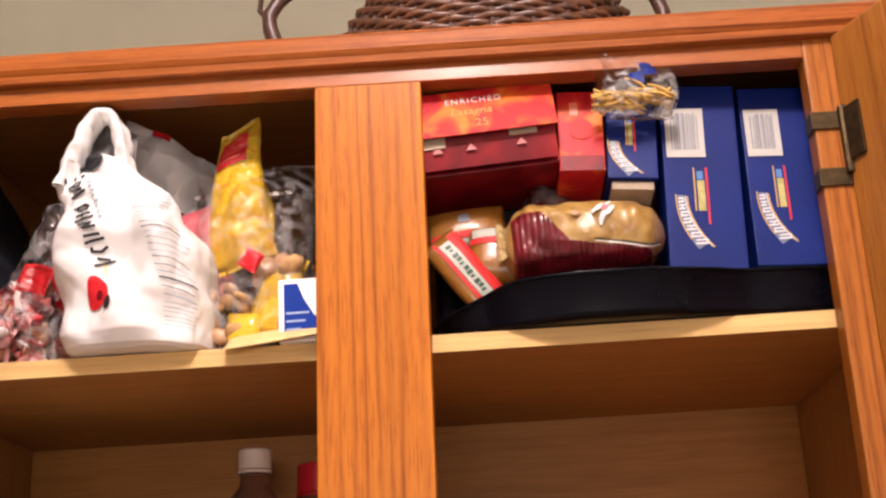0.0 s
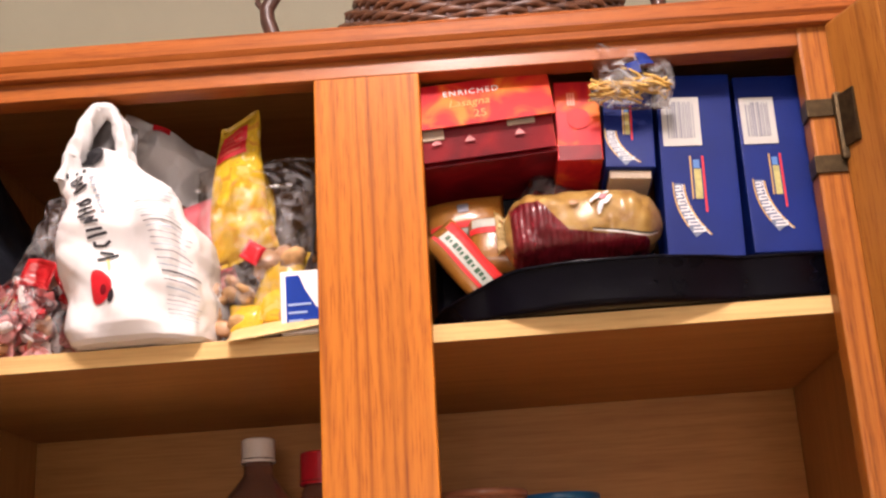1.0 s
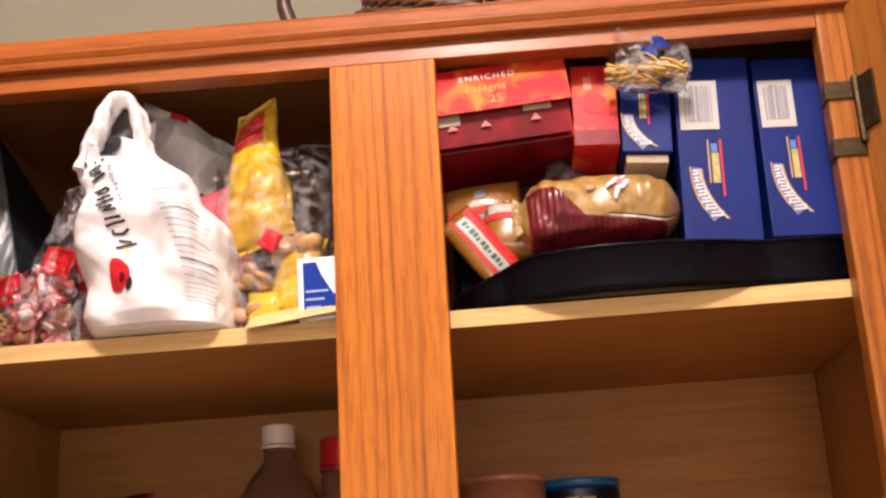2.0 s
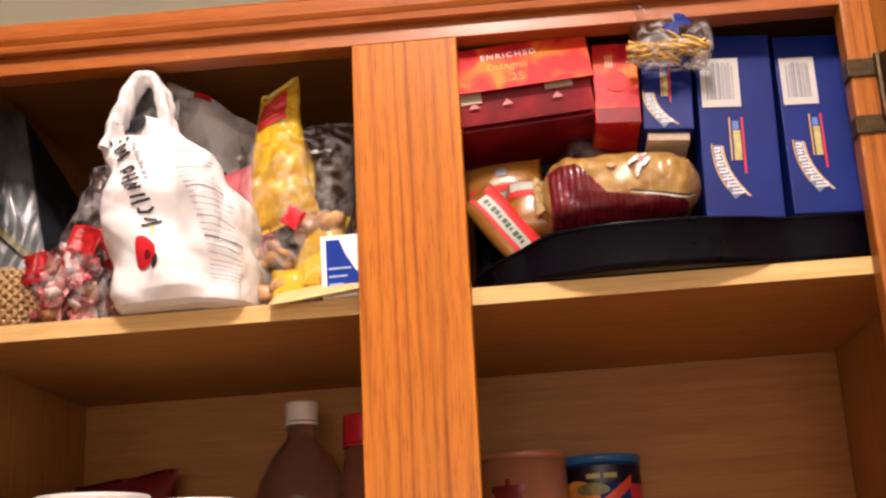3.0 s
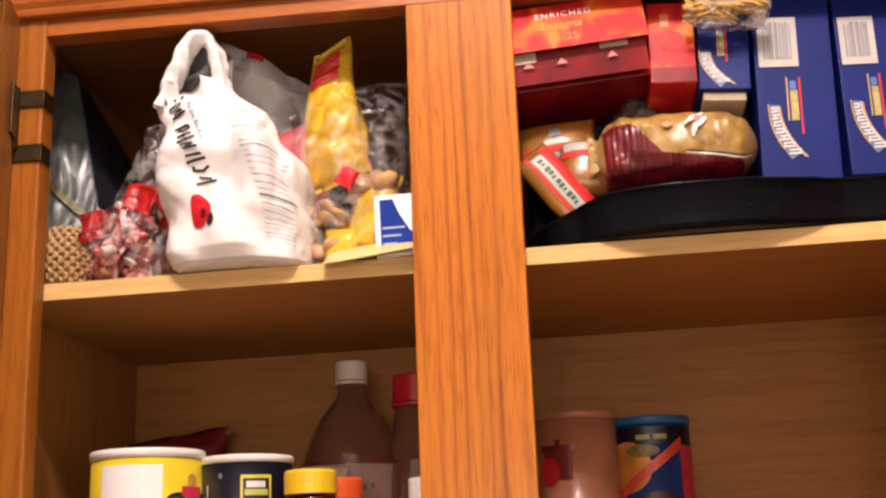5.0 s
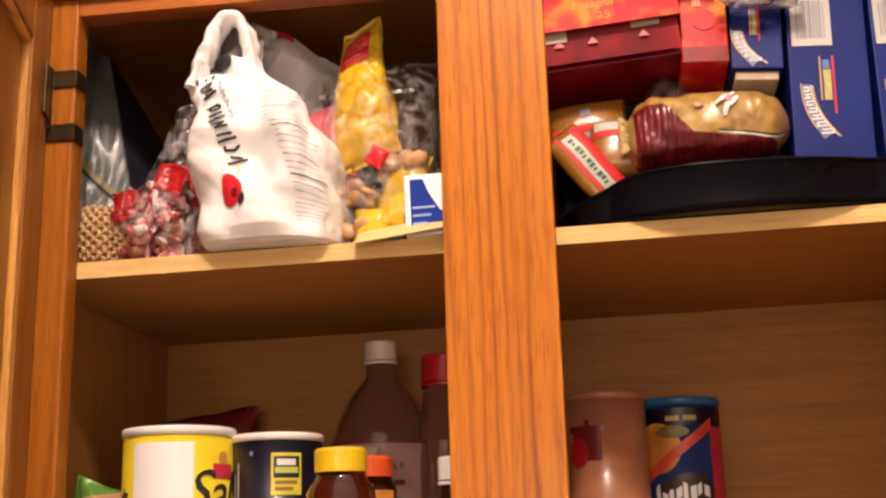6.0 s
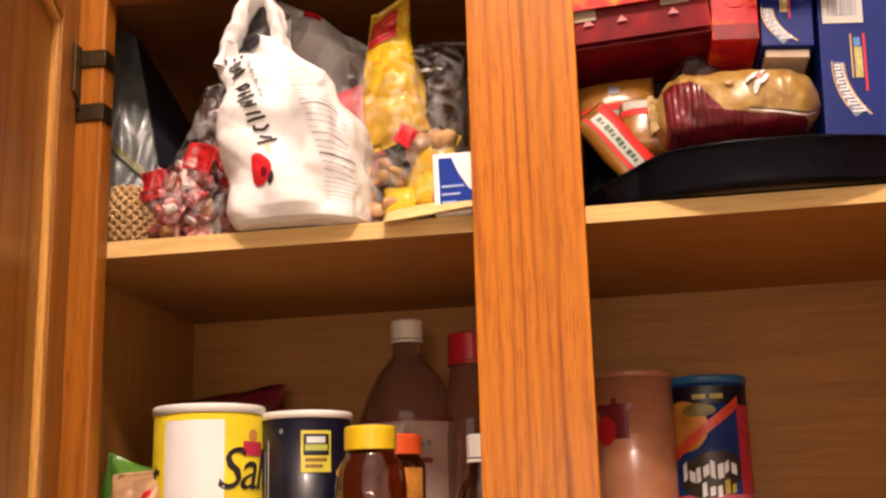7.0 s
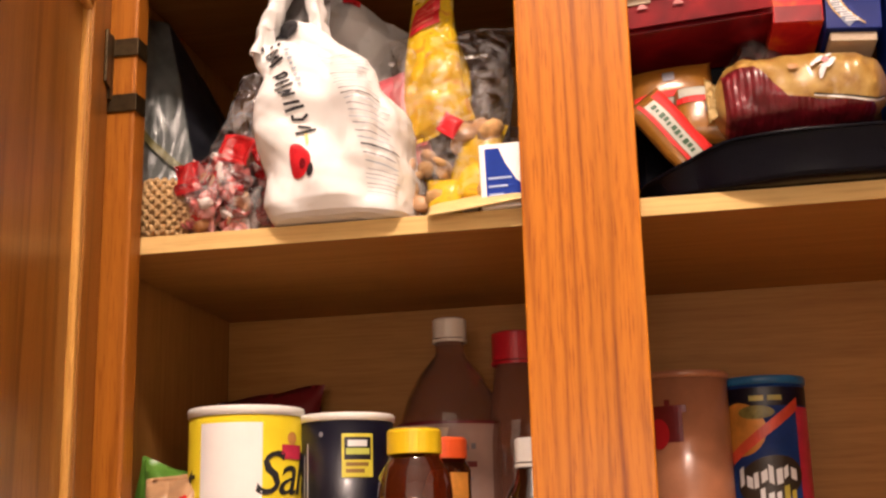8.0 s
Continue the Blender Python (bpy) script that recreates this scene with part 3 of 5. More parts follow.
def bag_spot(x, z, lift):
    """The point on the front of the bag at that place across and that height."""
    v = 0.0
    for i, (p, q) in enumerate(zip(STEPS, STEPS[1:])):
        if p[0] <= z <= q[0]:
            v = (i + (z - p[0]) / (q[0] - p[0])) / (len(STEPS) - 1)
    lo, hi = 0.52, 0.98
    for _ in range(22):
        mid = (lo + hi) / 2
        lo, hi = (mid, hi) if bag_face(mid, v).x < x else (lo, mid)
    return bag_face(lo, v) + Vector((0, -lift, 0))


def bag_stroke(points, wide, lift=0.0014):
    """A printed stroke through (x, z) points on the bag's front."""
    dense = []
    for (x0, z0), (x1, z1) in zip(points, points[1:]):
        dense += [(x0 + (x1 - x0) * k / 4, z0 + (z1 - z0) * k / 4) for k in range(4)]
    dense.append(points[-1])
    b = bmesh.new()
    rows = []
    for i, (x, z) in enumerate(dense):
        xa, za = dense[max(i - 1, 0)]
        xb, zb = dense[min(i + 1, len(dense) - 1)]
        d = Vector((xb - xa, zb - za)).normalized() * wide / 2
        rows.append([b.verts.new(bag_spot(x - d.y, z + d.x, lift)), b.verts.new(bag_spot(x + d.y, z - d.x, lift))])
    for p, q in zip(rows, rows[1:]):
        b.faces.new((p[0], p[1], q[1], q[0]))
    return b


def round_mark(ca, cb, ra, rb):
    return [(ca + ra * math.cos(math.pi * k / 5), cb + rb * math.sin(math.pi * k / 5)) for k in range(11)]


# brand marks climb the bag: along the line, and across it
TEXT_A, TEXT_B = Vector((-0.0205, 0.0585)), Vector((-0.0505, 0.130))
along = (TEXT_B - TEXT_A).normalized()
UPRIGHT = [(0.1, 0), (0.15, 1)]
MARKS = [[UPRIGHT, [(0.35, 0.2), (0.85, 0.75)]], [[(0.8, 0.75), (0.4, 0.85), (0.2, 0.4), (0.5, 0.05)]], [UPRIGHT, [(0.55, 0.1), (0.8, 0.9)]], [[(0.15, 0.1), (0.4, 0.8), (0.6, 0.2), (0.85, 0.9)]],
         [UPRIGHT, [(0.45, 0.55), (0.9, 0.45)], [(0.75, 0.1), (0.8, 0.9)]], [round_mark(0.5, 0.42, 0.3, 0.3), [(0.85, 0.2), (0.9, 0.9)]], [], [[(0.2, 0), (0.2, 0.8)], [(0.4, 0.9), (0.85, 0.55), (0.6, 0.15)]],
         [round_mark(0.45, 0.5, 0.34, 0.36)], [[(0.15, 0.9), (0.8, 0.85)], [(0.25, 0.45), (0.75, 0.4)], [(0.2, 0.05), (0.8, 0.0)]]]
cell = (TEXT_B - TEXT_A).length / len(MARKS)
for i, mark in enumerate(MARKS):
    for stroke in mark:
        pts = []
        for pa, pb in stroke:
            q = TEXT_A + along * (cell * (i + 0.86 * pa)) + Vector((-along.y, along.x)) * 0.0135 * (pb - 0.5)
            pts.append((q.x, q.y))
        part("brand_stroke", bag_stroke(pts, 0.0018 if i < 6 else 0.0022), BLACK_INK, bag)
for i in range(8):
    q = TEXT_A + along * (0.030 + 0.0045 * i) + Vector((along.y, -along.x)) * 0.0105
    part("small_print", bag_stroke([(q.x - 0.0012, q.y), (q.x + 0.0012 * (1 + i % 2), q.y + 0.0004)], 0.0018), FAINT, bag)
rnd = random.Random(3)
for i in range(30):
    v = 0.12 + 0.0182 * i
    black = i in (8, 16, 22)
    u0 = 0.786 + 0.006 * rnd.random() + 0.0009 * (15 - i)
    part("print_line", on_face(bag_print, u0, u0 + 0.1 + 0.04 * rnd.random(), v, v + (0.0044 if black else 0.0026), 0.0014, False, 14, -9), BLACK_INK if black else GREY_INK if i % 3 else FAINT, bag)

# ---- upper shelf: yellow packet in a clear zip bag ----
zip_bag = thing("zip_bag", "clear zip bag with a yellow snack packet and biscuits", "food bag", pose(-0.093, 0.05, shelf_z(-0.1) + 0.001, -6, 0, 0))
m = film("zip_film", (0.98, 0.96, 0.93), 0.13, 0.12, 0.9)
part("bag_film", pouch(0.094, 0.15, 0.056, 3.1, 0.011, 52), m, zip_bag, "", True)
b = block(-0.043, 0.03, -0.0135, -0.0125, 0.1205, 0.1235, 0.0004)
part("zip_strip", b, film("zip_strip_film", (1, 0.97, 0.94), 0.5, 0.15), zip_bag, "cloudy zip closure")
YM = pose(-0.004, -0.006, 0.066, 2, -4, 0)
b = pouch(0.041, 0.116, 0.022, 7.7, 0.012, 40)
for v in b.verts:
    v.co.x *= 1.2 - 0.5 * (v.co.z / 0.116) ** 2
b.transform(YM)
yel = part("yellow_packet", b, YELLOW_FILM, zip_bag, "shiny yellow snack packet", True)
yf = pouch_face(0.041, 0.116, 0.022, 7.7, 0.012, -1)


def on_packet(*args, **kw):
    b = on_face(yf, *args, **kw)
    for v in b.verts:
        v.co.x *= 1.2 - 0.5 * (v.co.z / 0.116) ** 2
    b.transform(YM)
    return b


red_tag = part("red_tag", on_packet(0.1, 0.7, 0.7, 0.9, 0.0014), RED_INK, yel, "red printed panel")
for i in range(4):
    part("print_line", on_packet(0.18 + 0.02 * i, 0.6, 0.73 + 0.04 * i, 0.74 + 0.04 * i, 0.002), plain("pale_red_ink", (0.62, 0.16, 0.1), 0.4), yel)
b = pouch(0.015, 0.015, 0.004, 2.2, 0.003, 10)
b.transform(pose(0.001, -0.029, 0.056, 0, 32, 0))
part("red_scrap", b, RED_INK, zip_bag, "scrap of red wrapper")
b = pouch(0.03, 0.06, 0.012, 5.5, 0.006, 20)
b.transform(pose(0.016, -0.015, 0.012, -4, 10, 0))
part("yellow_scrap", b, YELLOW_FILM, zip_bag, "crumpled yellow wrapper", True)
b = pouch(0.024, 0.08, 0.014, 9.4, 0.004, 16)
b.transform(pose(-0.022, 0.004, 0.04, 0, -12, 0))
part("pink_packet", b, PINK, zip_bag, "rose pink wrapper", True)
b = pouch(0.034, 0.062, 0.012, 9.4, 0.006, 16)
b.transform(pose(-0.034, -0.004, 0.054, 0, -10, 0))
part("pink_packet", b, plain("dull_rose_film", (0.5, 0.1, 0.12), 0.3, 0.25, 60), zip_bag, "rosy packet showing through", True)
SNACKS = [BISCUIT, TAN, BISCUIT, BISCUIT]
rnd = random.Random(11)
for i in range(24):
    r = 0.006 + 0.006 * rnd.random()
    z = 0.010 + 0.055 * rnd.random() ** 1.3
    half = 0.036 - 0.1 * max(0, z - 0.05)
    b = lathe([(0, -0.4 * r), (0.7 * r, -0.36 * r), (r, -0.05 * r), (0.8 * r, 0.3 * r), (0, 0.42 * r)], 9, 0.7 + 0.5 * rnd.random())
    for v in b.verts:
        v.co *= 1 + 0.3 * noise.noise(v.co * 300 + Vector((i, 0, 0)))
    b.transform(pose(half * (2 * rnd.random() - 1), -0.004 - 0.015 * rnd.random(), z, 360 * rnd.random(), 360 * rnd.random(), 0))
    part("snack", b, SNACKS[i % 4], zip_bag, "", True)

biscuit_bag = thing("biscuit_bag", "clear bag of golden finger biscuits behind the stile", "food bag", pose(-0.064, 0.125, shelf_z(-0.06) + 0.001, -8, 0, 6))
part("bag_film", pouch(0.085, 0.1, 0.05, 6.2, 0.012, 36), film("biscuit_film", (0.97, 0.94, 0.9), 0.09, 0.1, 0.15), biscuit_bag, "", True)
for i in range(9):
    b = block(-0.022, 0.022, -0.0055, 0.0055, -0.0045, 0.0045, 0.003)
    b.transform(pose(-0.004 + 0.012 * math.sin(i * 2.1), 0.002 - 0.008 * (i % 3 - 1), 0.03 + 0.0085 * i * 0.8, 0, -24 + 13 * (i % 4), 12 * (i % 3) - 12))
    part("biscuit", b, BISCUIT, biscuit_bag, "", True)

blue_packet = thing("card_packet", "small blue and white card packet with pink print", "packet", pose(-0.045, 0.022, shelf_z(-0.05) + 0.0005, -7, -2, 3))
part("packet", block(-0.0215, 0.03, -0.005, 0.005, 0.0, 0.047, 0.001), WHITE_PLASTIC, blue_packet)
b = bmesh.new()
vs = [b.verts.new((x, -0.0056, z)) for x, z in ((-0.0175, 0.004), (0.022, 0.004), (0.012, 0.01), (0.003, 0.019), (-0.004, 0.032), (-0.008, 0.043), (-0.0175, 0.043))]
b.faces.new(vs)
BLUE_PRINT = plain("bright_blue_print", (0.005, 0.032, 0.28), 0.65)
BLUE_PRINT.node_tree.nodes["Principled BSDF"].inputs["Specular IOR Level"].default_value = 0.15
part("blue_print", b, BLUE_PRINT, blue_packet, "curved blue printed field")
for i in range(3):
    part("print_line", block(-0.016, -0.006 + 0.003 * i, -0.0062, -0.0057, 0.008 + 0.006 * i, 0.0095 + 0.006 * i, 0), plain("pale_blue_ink", (0.3, 0.4, 0.65), 0.4), blue_packet)

sweet_wrapper = thing("sweet_packet", "small brown sweet packet with pink and white print", "packet", pose(-0.078, 0.04, shelf_z(-0.08) + 0.0005, -14, 4, 0))
f = pouch_face(0.034, 0.044, 0.012, 4.4, 0.002, -1)
part("wrapper", pouch(0.034, 0.044, 0.012, 4.4, 0.002, 16), plain("brown_wrapper", (0.12, 0.035, 0.03), 0.25, 0.3, 80, 0, 0.3, 0.3), sweet_wrapper, "", True)
part("pink_print", on_face(f, 0.2, 0.62, 0.18, 0.46, 0.001, True), PINK, sweet_wrapper)
part("white_print", on_face(f, 0.1, 0.7, 0.06, 0.17, 0.001), WHITE_PLASTIC, sweet_wrapper)

lemon_bag = thing("yellow_sachet", "small round yellow sachet in clear wrap", "packet", pose(-0.094, 0.034, shelf_z(-0.09) + 0.0005, -10, 0, 0))
part("sachet", pouch(0.026, 0.03, 0.012, 5.9, 0.002, 14), YELLOW_FILM, lemon_bag, "", True)

flat = thing("flat_packet", "flat pale yellow paper packet lying over the shelf edge", "packet", pose(-0.066, 0.004, shelf_z(-0.066) - 0.001, -66, -7, 4))
b = pouch(0.075, 0.05, 0.006, 8.8, 0.0016, 20)
part("paper", b, PALE_YELLOW, flat, "", True)

# ---- upper shelf: bag of wrapped candy ----
candy_bag = thing("candy_bag", "clear bag of small red and pink wrapped sweets", "food bag", pose(-0.256, 0.05, shelf_z(-0.256) + 0.0005))


def sack_face(u, v):
    a = 2 * math.pi * u
    z = 0.125 * v
    t = v * 1.0
    r = 0.046 * min(1, (6 * t) ** 0.5) if t < 0.3 else 0.046 * max(0.16, 1 - 1.6 * (t - 0.3) ** 1.0 - 0.2 * math.sin(3 * t))
    cx = 0.012 * max(0, t - 0.4) * 2
    x, y = cx + r * math.cos(a), 0.72 * r * math.sin(a)
    k = crease((x, y, z), 30, 8.2) - 0.35
    return Vector((x, y, z)) + Vector((math.cos(a), math.sin(a), 0.2)) * (0.011 * k)


part("bag_film", grid(sack_face, 60, 40, True), FILM_PINK, candy_bag, "", True)
RED_FOIL = plain("red_foil", (0.42, 0.012, 0.015), 0.22, 0.4, 90, 0, 0.4, 0.5)
ROSE = plain("rose_wrapper", (0.45, 0.12, 0.11), 0.3, 0.4, 110, 0, 0.3, 0.2)
kinds = [ROSE, PINK, RED_FOIL, PINK, ROSE, WHITE_PLASTIC, PINK, TAN, ROSE]
for i in range(120):
    a = i * 2.399
    layer = i / 120
    rr = 0.038 * math.sqrt((i * 0.618) % 1.0)
    zz = 0.006 + 0.05 * layer
    rr *= 1.0 if zz < 0.04 else 0.8
    w = 0.014 + 0.007 * ((i * 0.37) % 1)
    b = pouch(w, 0.009 + 0.004 * ((i * 0.73) % 1), 0.005, 0.9 * i, 0.011, 8)
    for v in b.verts:
        # pinched towards the twisted ends
        v.co.z = 0.006 + (v.co.z - 0.006) * (1.1 - 0.7 * min(1.0, abs(abs(v.co.x) / (0.5 * w) - 0.15) * 1.1))
    b.transform(pose(rr * math.cos(a), 0.7 * rr * math.sin(a), zz, 37 * i, 53 * i, 71 * i))
    part("sweet", b, kinds[i % 9], candy_bag)
for i, (x, z, w, h, t) in enumerate([(0.008, 0.058, 0.025, 0.021, 14), (-0.026, 0.05, 0.016, 0.026, -12), (0.022, 0.062, 0.018, 0.016, 48), (-0.006, 0.05, 0.016, 0.012, -30)]):
    b = pouch(w, h, 0.005, 1.7 + i, 0.013, 22)
    b.transform(pose(x, -0.022 + 0.004 * i, z - h / 2, -12, t, 0))
    part("red_wrapper", b, RED_FOIL, candy_bag, "glossy red wrapper")

# ---- upper shelf: grey bag, cord ----
grey_bag = thing("grey_bag", "crumpled grey and charcoal plastic bag leaning on the cabinet side", "bag", pose(-0.314, 0.07, shelf_z(-0.318) + 0.0005))


def grey_front(u, v):
    x = -0.031 + (0.066 - 0.049 * v) * u
    y = -0.022 + 0.03 * v + 0.022 * u
    z = 0.198 * v
    k = crease((x * 1.5, y, z * 0.45), 34, 3.9) - 0.35
    return Vector((x, y, z)) + Vector((0.4, -0.8, 0)) * 0.008 * k


def grey_side(u, v):
    p = grey_front(1, v)
    k = crease((u, v, 0), 3.0, 1.1) - 0.35
    return p + Vector((0.052 * u * (1 - 0.7 * v), 0.075 * u, -0.045 * u * v)) + Vector((0.5, -0.8, 0)) * 0.008 * k * u


b = grid(grey_front, 30, 60)
bmesh.ops.solidify(b, geom=b.faces[:], thickness=0.002)
gf = part("grey_face", b, GREY_FILM, grey_bag, "", True)
b = grid(grey_side, 30, 60)
bmesh.ops.solidify(b, geom=b.faces[:], thickness=0.002)
part("charcoal_face", b, DARK_FILM, grey_bag, "dark charcoal side", True)


def band_face(u, v):
    return grey_front(u, 0.52 - 0.26 * u + 0.045 * v) + Vector((0.0012, -0.003, 0))


part("olive_band", grid(band_face, 24, 3), OLIVE, grey_bag, "olive green band", True)

cord = thing("cord_coil", "small coil of natural jute cord standing on the shelf", "cord", pose(-0.304, 0.044, shelf_z(-0.3) + 0.0005, 0, 0, 25))
for turn_ in (-1, 1):
    for j in range(14):
        pts = []
        for k in range(57):
            t = k / 48
            a = 2 * math.pi * (j / 14 + turn_ * 0.34 * t)
            r = 0.0145 + 0.0038 * math.sin(math.pi * t) + 0.0014 * math.sin(2 * math.pi * (9.5 * t + 0.5 * (turn_ > 0)))
            pts.append((r * math.cos(a), r * math.sin(a), 0.0032 + 0.036 * t))
        part("strand", tube(pts, 0.0017, 6), ROPE, cord, "", True)
part("core", lathe([(0, 0.0008), (0.0125, 0.0008), (0.016, 0.012), (0.016, 0.028), (0.0125, 0.038), (0, 0.041)], 20), ROPE, cord, "", True)


# ---- upper shelf, other half: black tray and raised black bin ----
tray = thing("black_tray", "glossy black lidded plastic tray reaching over the shelf edge", "tray", pose(0.189, 0.13, shelf_z(0.189) + 0.001, 0, -0.6, 0))


def tray_outline(k, n):
    """A long tray with rounded ends and a bowed front."""
    a = 2 * math.pi * k / n
    c, s = math.cos(a), math.sin(a)
    x = 0.151 * math.copysign(abs(c) ** 0.35, c)
    y = 0.112 * math.copysign(abs(s) ** 0.35, s)
    if y < 0:
        y -= 0.021 * max(0.0, 1 - ((x + 0.026) / 0.088) ** 2)
    return x, y


def tray_face(u, v):
    lev = [(0.0, 0.0), (0.9, 0.0), (0.97, 0.0005), (0.982, 0.004), (0.992, 0.0275), (1.004, 0.029), (1.0035, 0.0305), (0.99, 0.0295), (0.972, 0.006), (0.95, 0.005), (0.0, 0.005)]
    i = min(int(round(v * 10)), 10)
    s, z = lev[i]
    x, y = tray_outline(u * 192, 192)
    if z > 0.01:
        k = min(1.0, max(0.0, (x + 0.155) / 0.07))
        z *= 0.42 + 0.58 * k * k * (3 - 2 * k)
    return Vector((x * s, y * s, z))


b = grid(tray_face, 192, 10, True)
bmesh.ops.remove_doubles(b, verts=b.verts[:], dist=0.0001)
part("tray_body", b, BLACK_PLASTIC, tray, "", True)
b = bmesh.new()
rim = []
for k in range(193):
    x, y = tray_outline(k, 192)
    q = min(1.0, max(0.0, (x + 0.155) / 0.07))
    rim.append((x * 1.004, y * 1.004, 0.03 * (0.42 + 0.58 * q * q * (3 - 2 * q))))
part("tray_rim", tube(rim, 0.0013, 6), BLACK_PLASTIC, tray, "rolled rim", True)
b.free()


def tray_lid(u, v):
    x, y = tray_outline(u * 96, 96)
    q = min(1.0, max(0.0, (x * v + 0.155) / 0.07))
    return Vector((x * v * 0.985, y * v * 0.985, 0.0302 * (0.42 + 0.58 * q * q * (3 - 2 * q))))


part("tray_lid", grid(tray_lid, 96, 12, True), BLACK_PLASTIC, tray, "flat black lid", True)
bin_ = thing("black_bin", "matt black storage bin carrying the red boxes", "storage bin", pose(0.118, 0.185, shelf_z(0.118) + 0.008, 0, 0, 0))
part("bin_body", block(-0.08, 0.088, -0.095, 0.06, 0, 0.0895, 0.006), BLACK_PLASTIC, bin_)
part("bin_lid", block(-0.082, 0.046, -0.097, 0.062, 0.0897, 0.105, 0.002), BLACK_PLASTIC, bin_)
ZB = shelf_z(0.118) + 0.008 + 0.1055


def decal(x0, x1, z0, z1, y=-0.0004, d=0.0004):
    return block(x0, x1, y - d, y, z0, z1, 0)


def ribbon(pts, w, y=-0.0008):
    """A flat printed stroke through (x, z) points."""
    b = bmesh.new()
    rows = []
    for i, (x, z) in enumerate(pts):
        x2, z2 = pts[min(i + 1, len(pts) - 1)]
        x1, z1 = pts[max(i - 1, 0)]
        d = Vector((x2 - x1, z2 - z1)).normalized()
        k = w[i] if isinstance(w, (list, tuple)) else w
        rows.append([b.verts.new((x - d.y * k / 2, y, z + d.x * k / 2)), b.verts.new((x + d.y * k / 2, y, z - d.x * k / 2))])
    for p, q in zip(rows, rows[1:]):
        b.faces.new((p[0], p[1], q[1], q[0]))
    return b


def carton(box, w, d, h, material, name="carton"):
    """A printed box standing on its end: front at y=0, x from 0 to w, with tucked end flaps."""
    body = part(name, block(0, w, 0, d, 0, h, 0.0009), material, box)
    return body


PALE_INK = plain("pale_ink", (0.75, 0.76, 0.78), 0.45, 0.05)
LABEL_PAPER = plain("barcode_paper", (0.5, 0.49, 0.45), 0.55, 0.05)
SLATE_INK = plain("slate_ink", (0.16, 0.19, 0.27), 0.45, 0.1)
RED_LINE = plain("scarlet_ink", (0.6, 0.014, 0.012), 0.6, 0.1)


def pasta_print(box, w, h, barcode=True, zs=1.0):
    """Pale brand ribbon, gold strokes, product lines and a barcode on a pasta box's narrow side."""
    cx = 0.36 * w
    z0 = 0.13 * h
    if not barcode:
        z0 = 0.06 * h
    L = 0.265 * h * zs
    pts = [(cx - 0.006 + 0.014 * (1 - t) ** 2.2 - 0.002, z0 + L * t) for t in [i / 10 for i in range(11)]]
    wide = [0.0042 + 0.0052 * (1 - t) ** 1.5 for t in [i / 10 for i in range(11)]]
    part("brand_backing", ribbon([(x - 0.0012, z) for x, z in pts], wide, -0.0007), SLATE_INK, box)
    for i in range(7):
        tt = 0.04 + 0.137 * i
        s = 0.5 * (0.0042 + 0.0052 * (1 - tt) ** 1.5)
        x, z = cx - 0.0092 + 0.014 * (1 - tt) ** 2.2, z0 + L * tt
        for off, thick, lo, hi in ((0.0, 0.034, -0.95, 0.9), (0.068, 0.03, -0.9, 0.95)):
            part("brand_bar", ribbon([(x + s * lo, z + L * off), (x + s * hi, z + L * off + 0.0004)], L * thick, -0.0011), PALE_INK, box)
        part("brand_bar", ribbon([(x + s * (0.75, -0.75, 0.0)[i % 3], z - L * 0.01), (x + s * (0.75, -0.75, 0.0)[i % 3], z + L * 0.08)], 0.0009, -0.0012), PALE_INK, box)
    part("brand_swoosh", ribbon([(x + 0.5 * k, z - 0.0005) for (x, z), k in zip(pts, wide)], 0.0008), PALE_INK, box)
    part("gold_stroke", ribbon([(x + 0.5 * k + 0.0013, z - 0.001) for (x, z), k in zip(pts, wide)], 0.0011), GOLD_INK, box)
    part("gold_stroke", ribbon([(x - 0.5 * k - 0.0022, z + 0.001) for (x, z), k in zip(pts[1:], wide[1:])], 0.0009), GOLD_INK, box)
    za = z0 + L * (0.5 if barcode else 0.72)
    zb = za + 0.28 * h * zs
    part("red_line", decal(0.535 * w, 0.55 * w + 0.0006, za - 0.02 * h, zb), RED_LINE, box)
    part("gold_line", decal(0.375 * w, 0.375 * w + 0.001, za + 0.05 * h, zb), GOLD_INK, box)
    part("product_name", decal(0.42 * w, 0.515 * w, za + 0.05 * h, zb - 0.07 * h), plain("olive_gold_ink", (0.42, 0.38, 0.12), 0.4, 0.25, 300), box)
    part("product_line", decal(0.42 * w, 0.5 * w, zb - 0.065 * h, zb - 0.02 * h), plain("light_blue_ink", (0.08, 0.2, 0.5), 0.4), box)
    if barcode:
        x0, x1, zc0, zc1 = 0.05 * w, 0.56 * w, 0.6 * h, 0.87 * h
        lab = part("barcode_label", decal(x0, x1, zc0, zc1), LABEL_PAPER, box, "white barcode label")
        x = x0 + 0.0038
        rnd = random.Random(5)
        while x < x1 - 0.0045:
            t = rnd.choice((0.0004, 0.0005, 0.0008, 0.0011))
            part("bar", block(x, x + t, -0.0014, -0.0009, zc0 + 0.006, zc1 - (0.004 if rnd.random() < 0.7 else 0.006), 0), GREY_INK, lab)
            x += t + rnd.choice((0.0006, 0.0009, 0.0013))


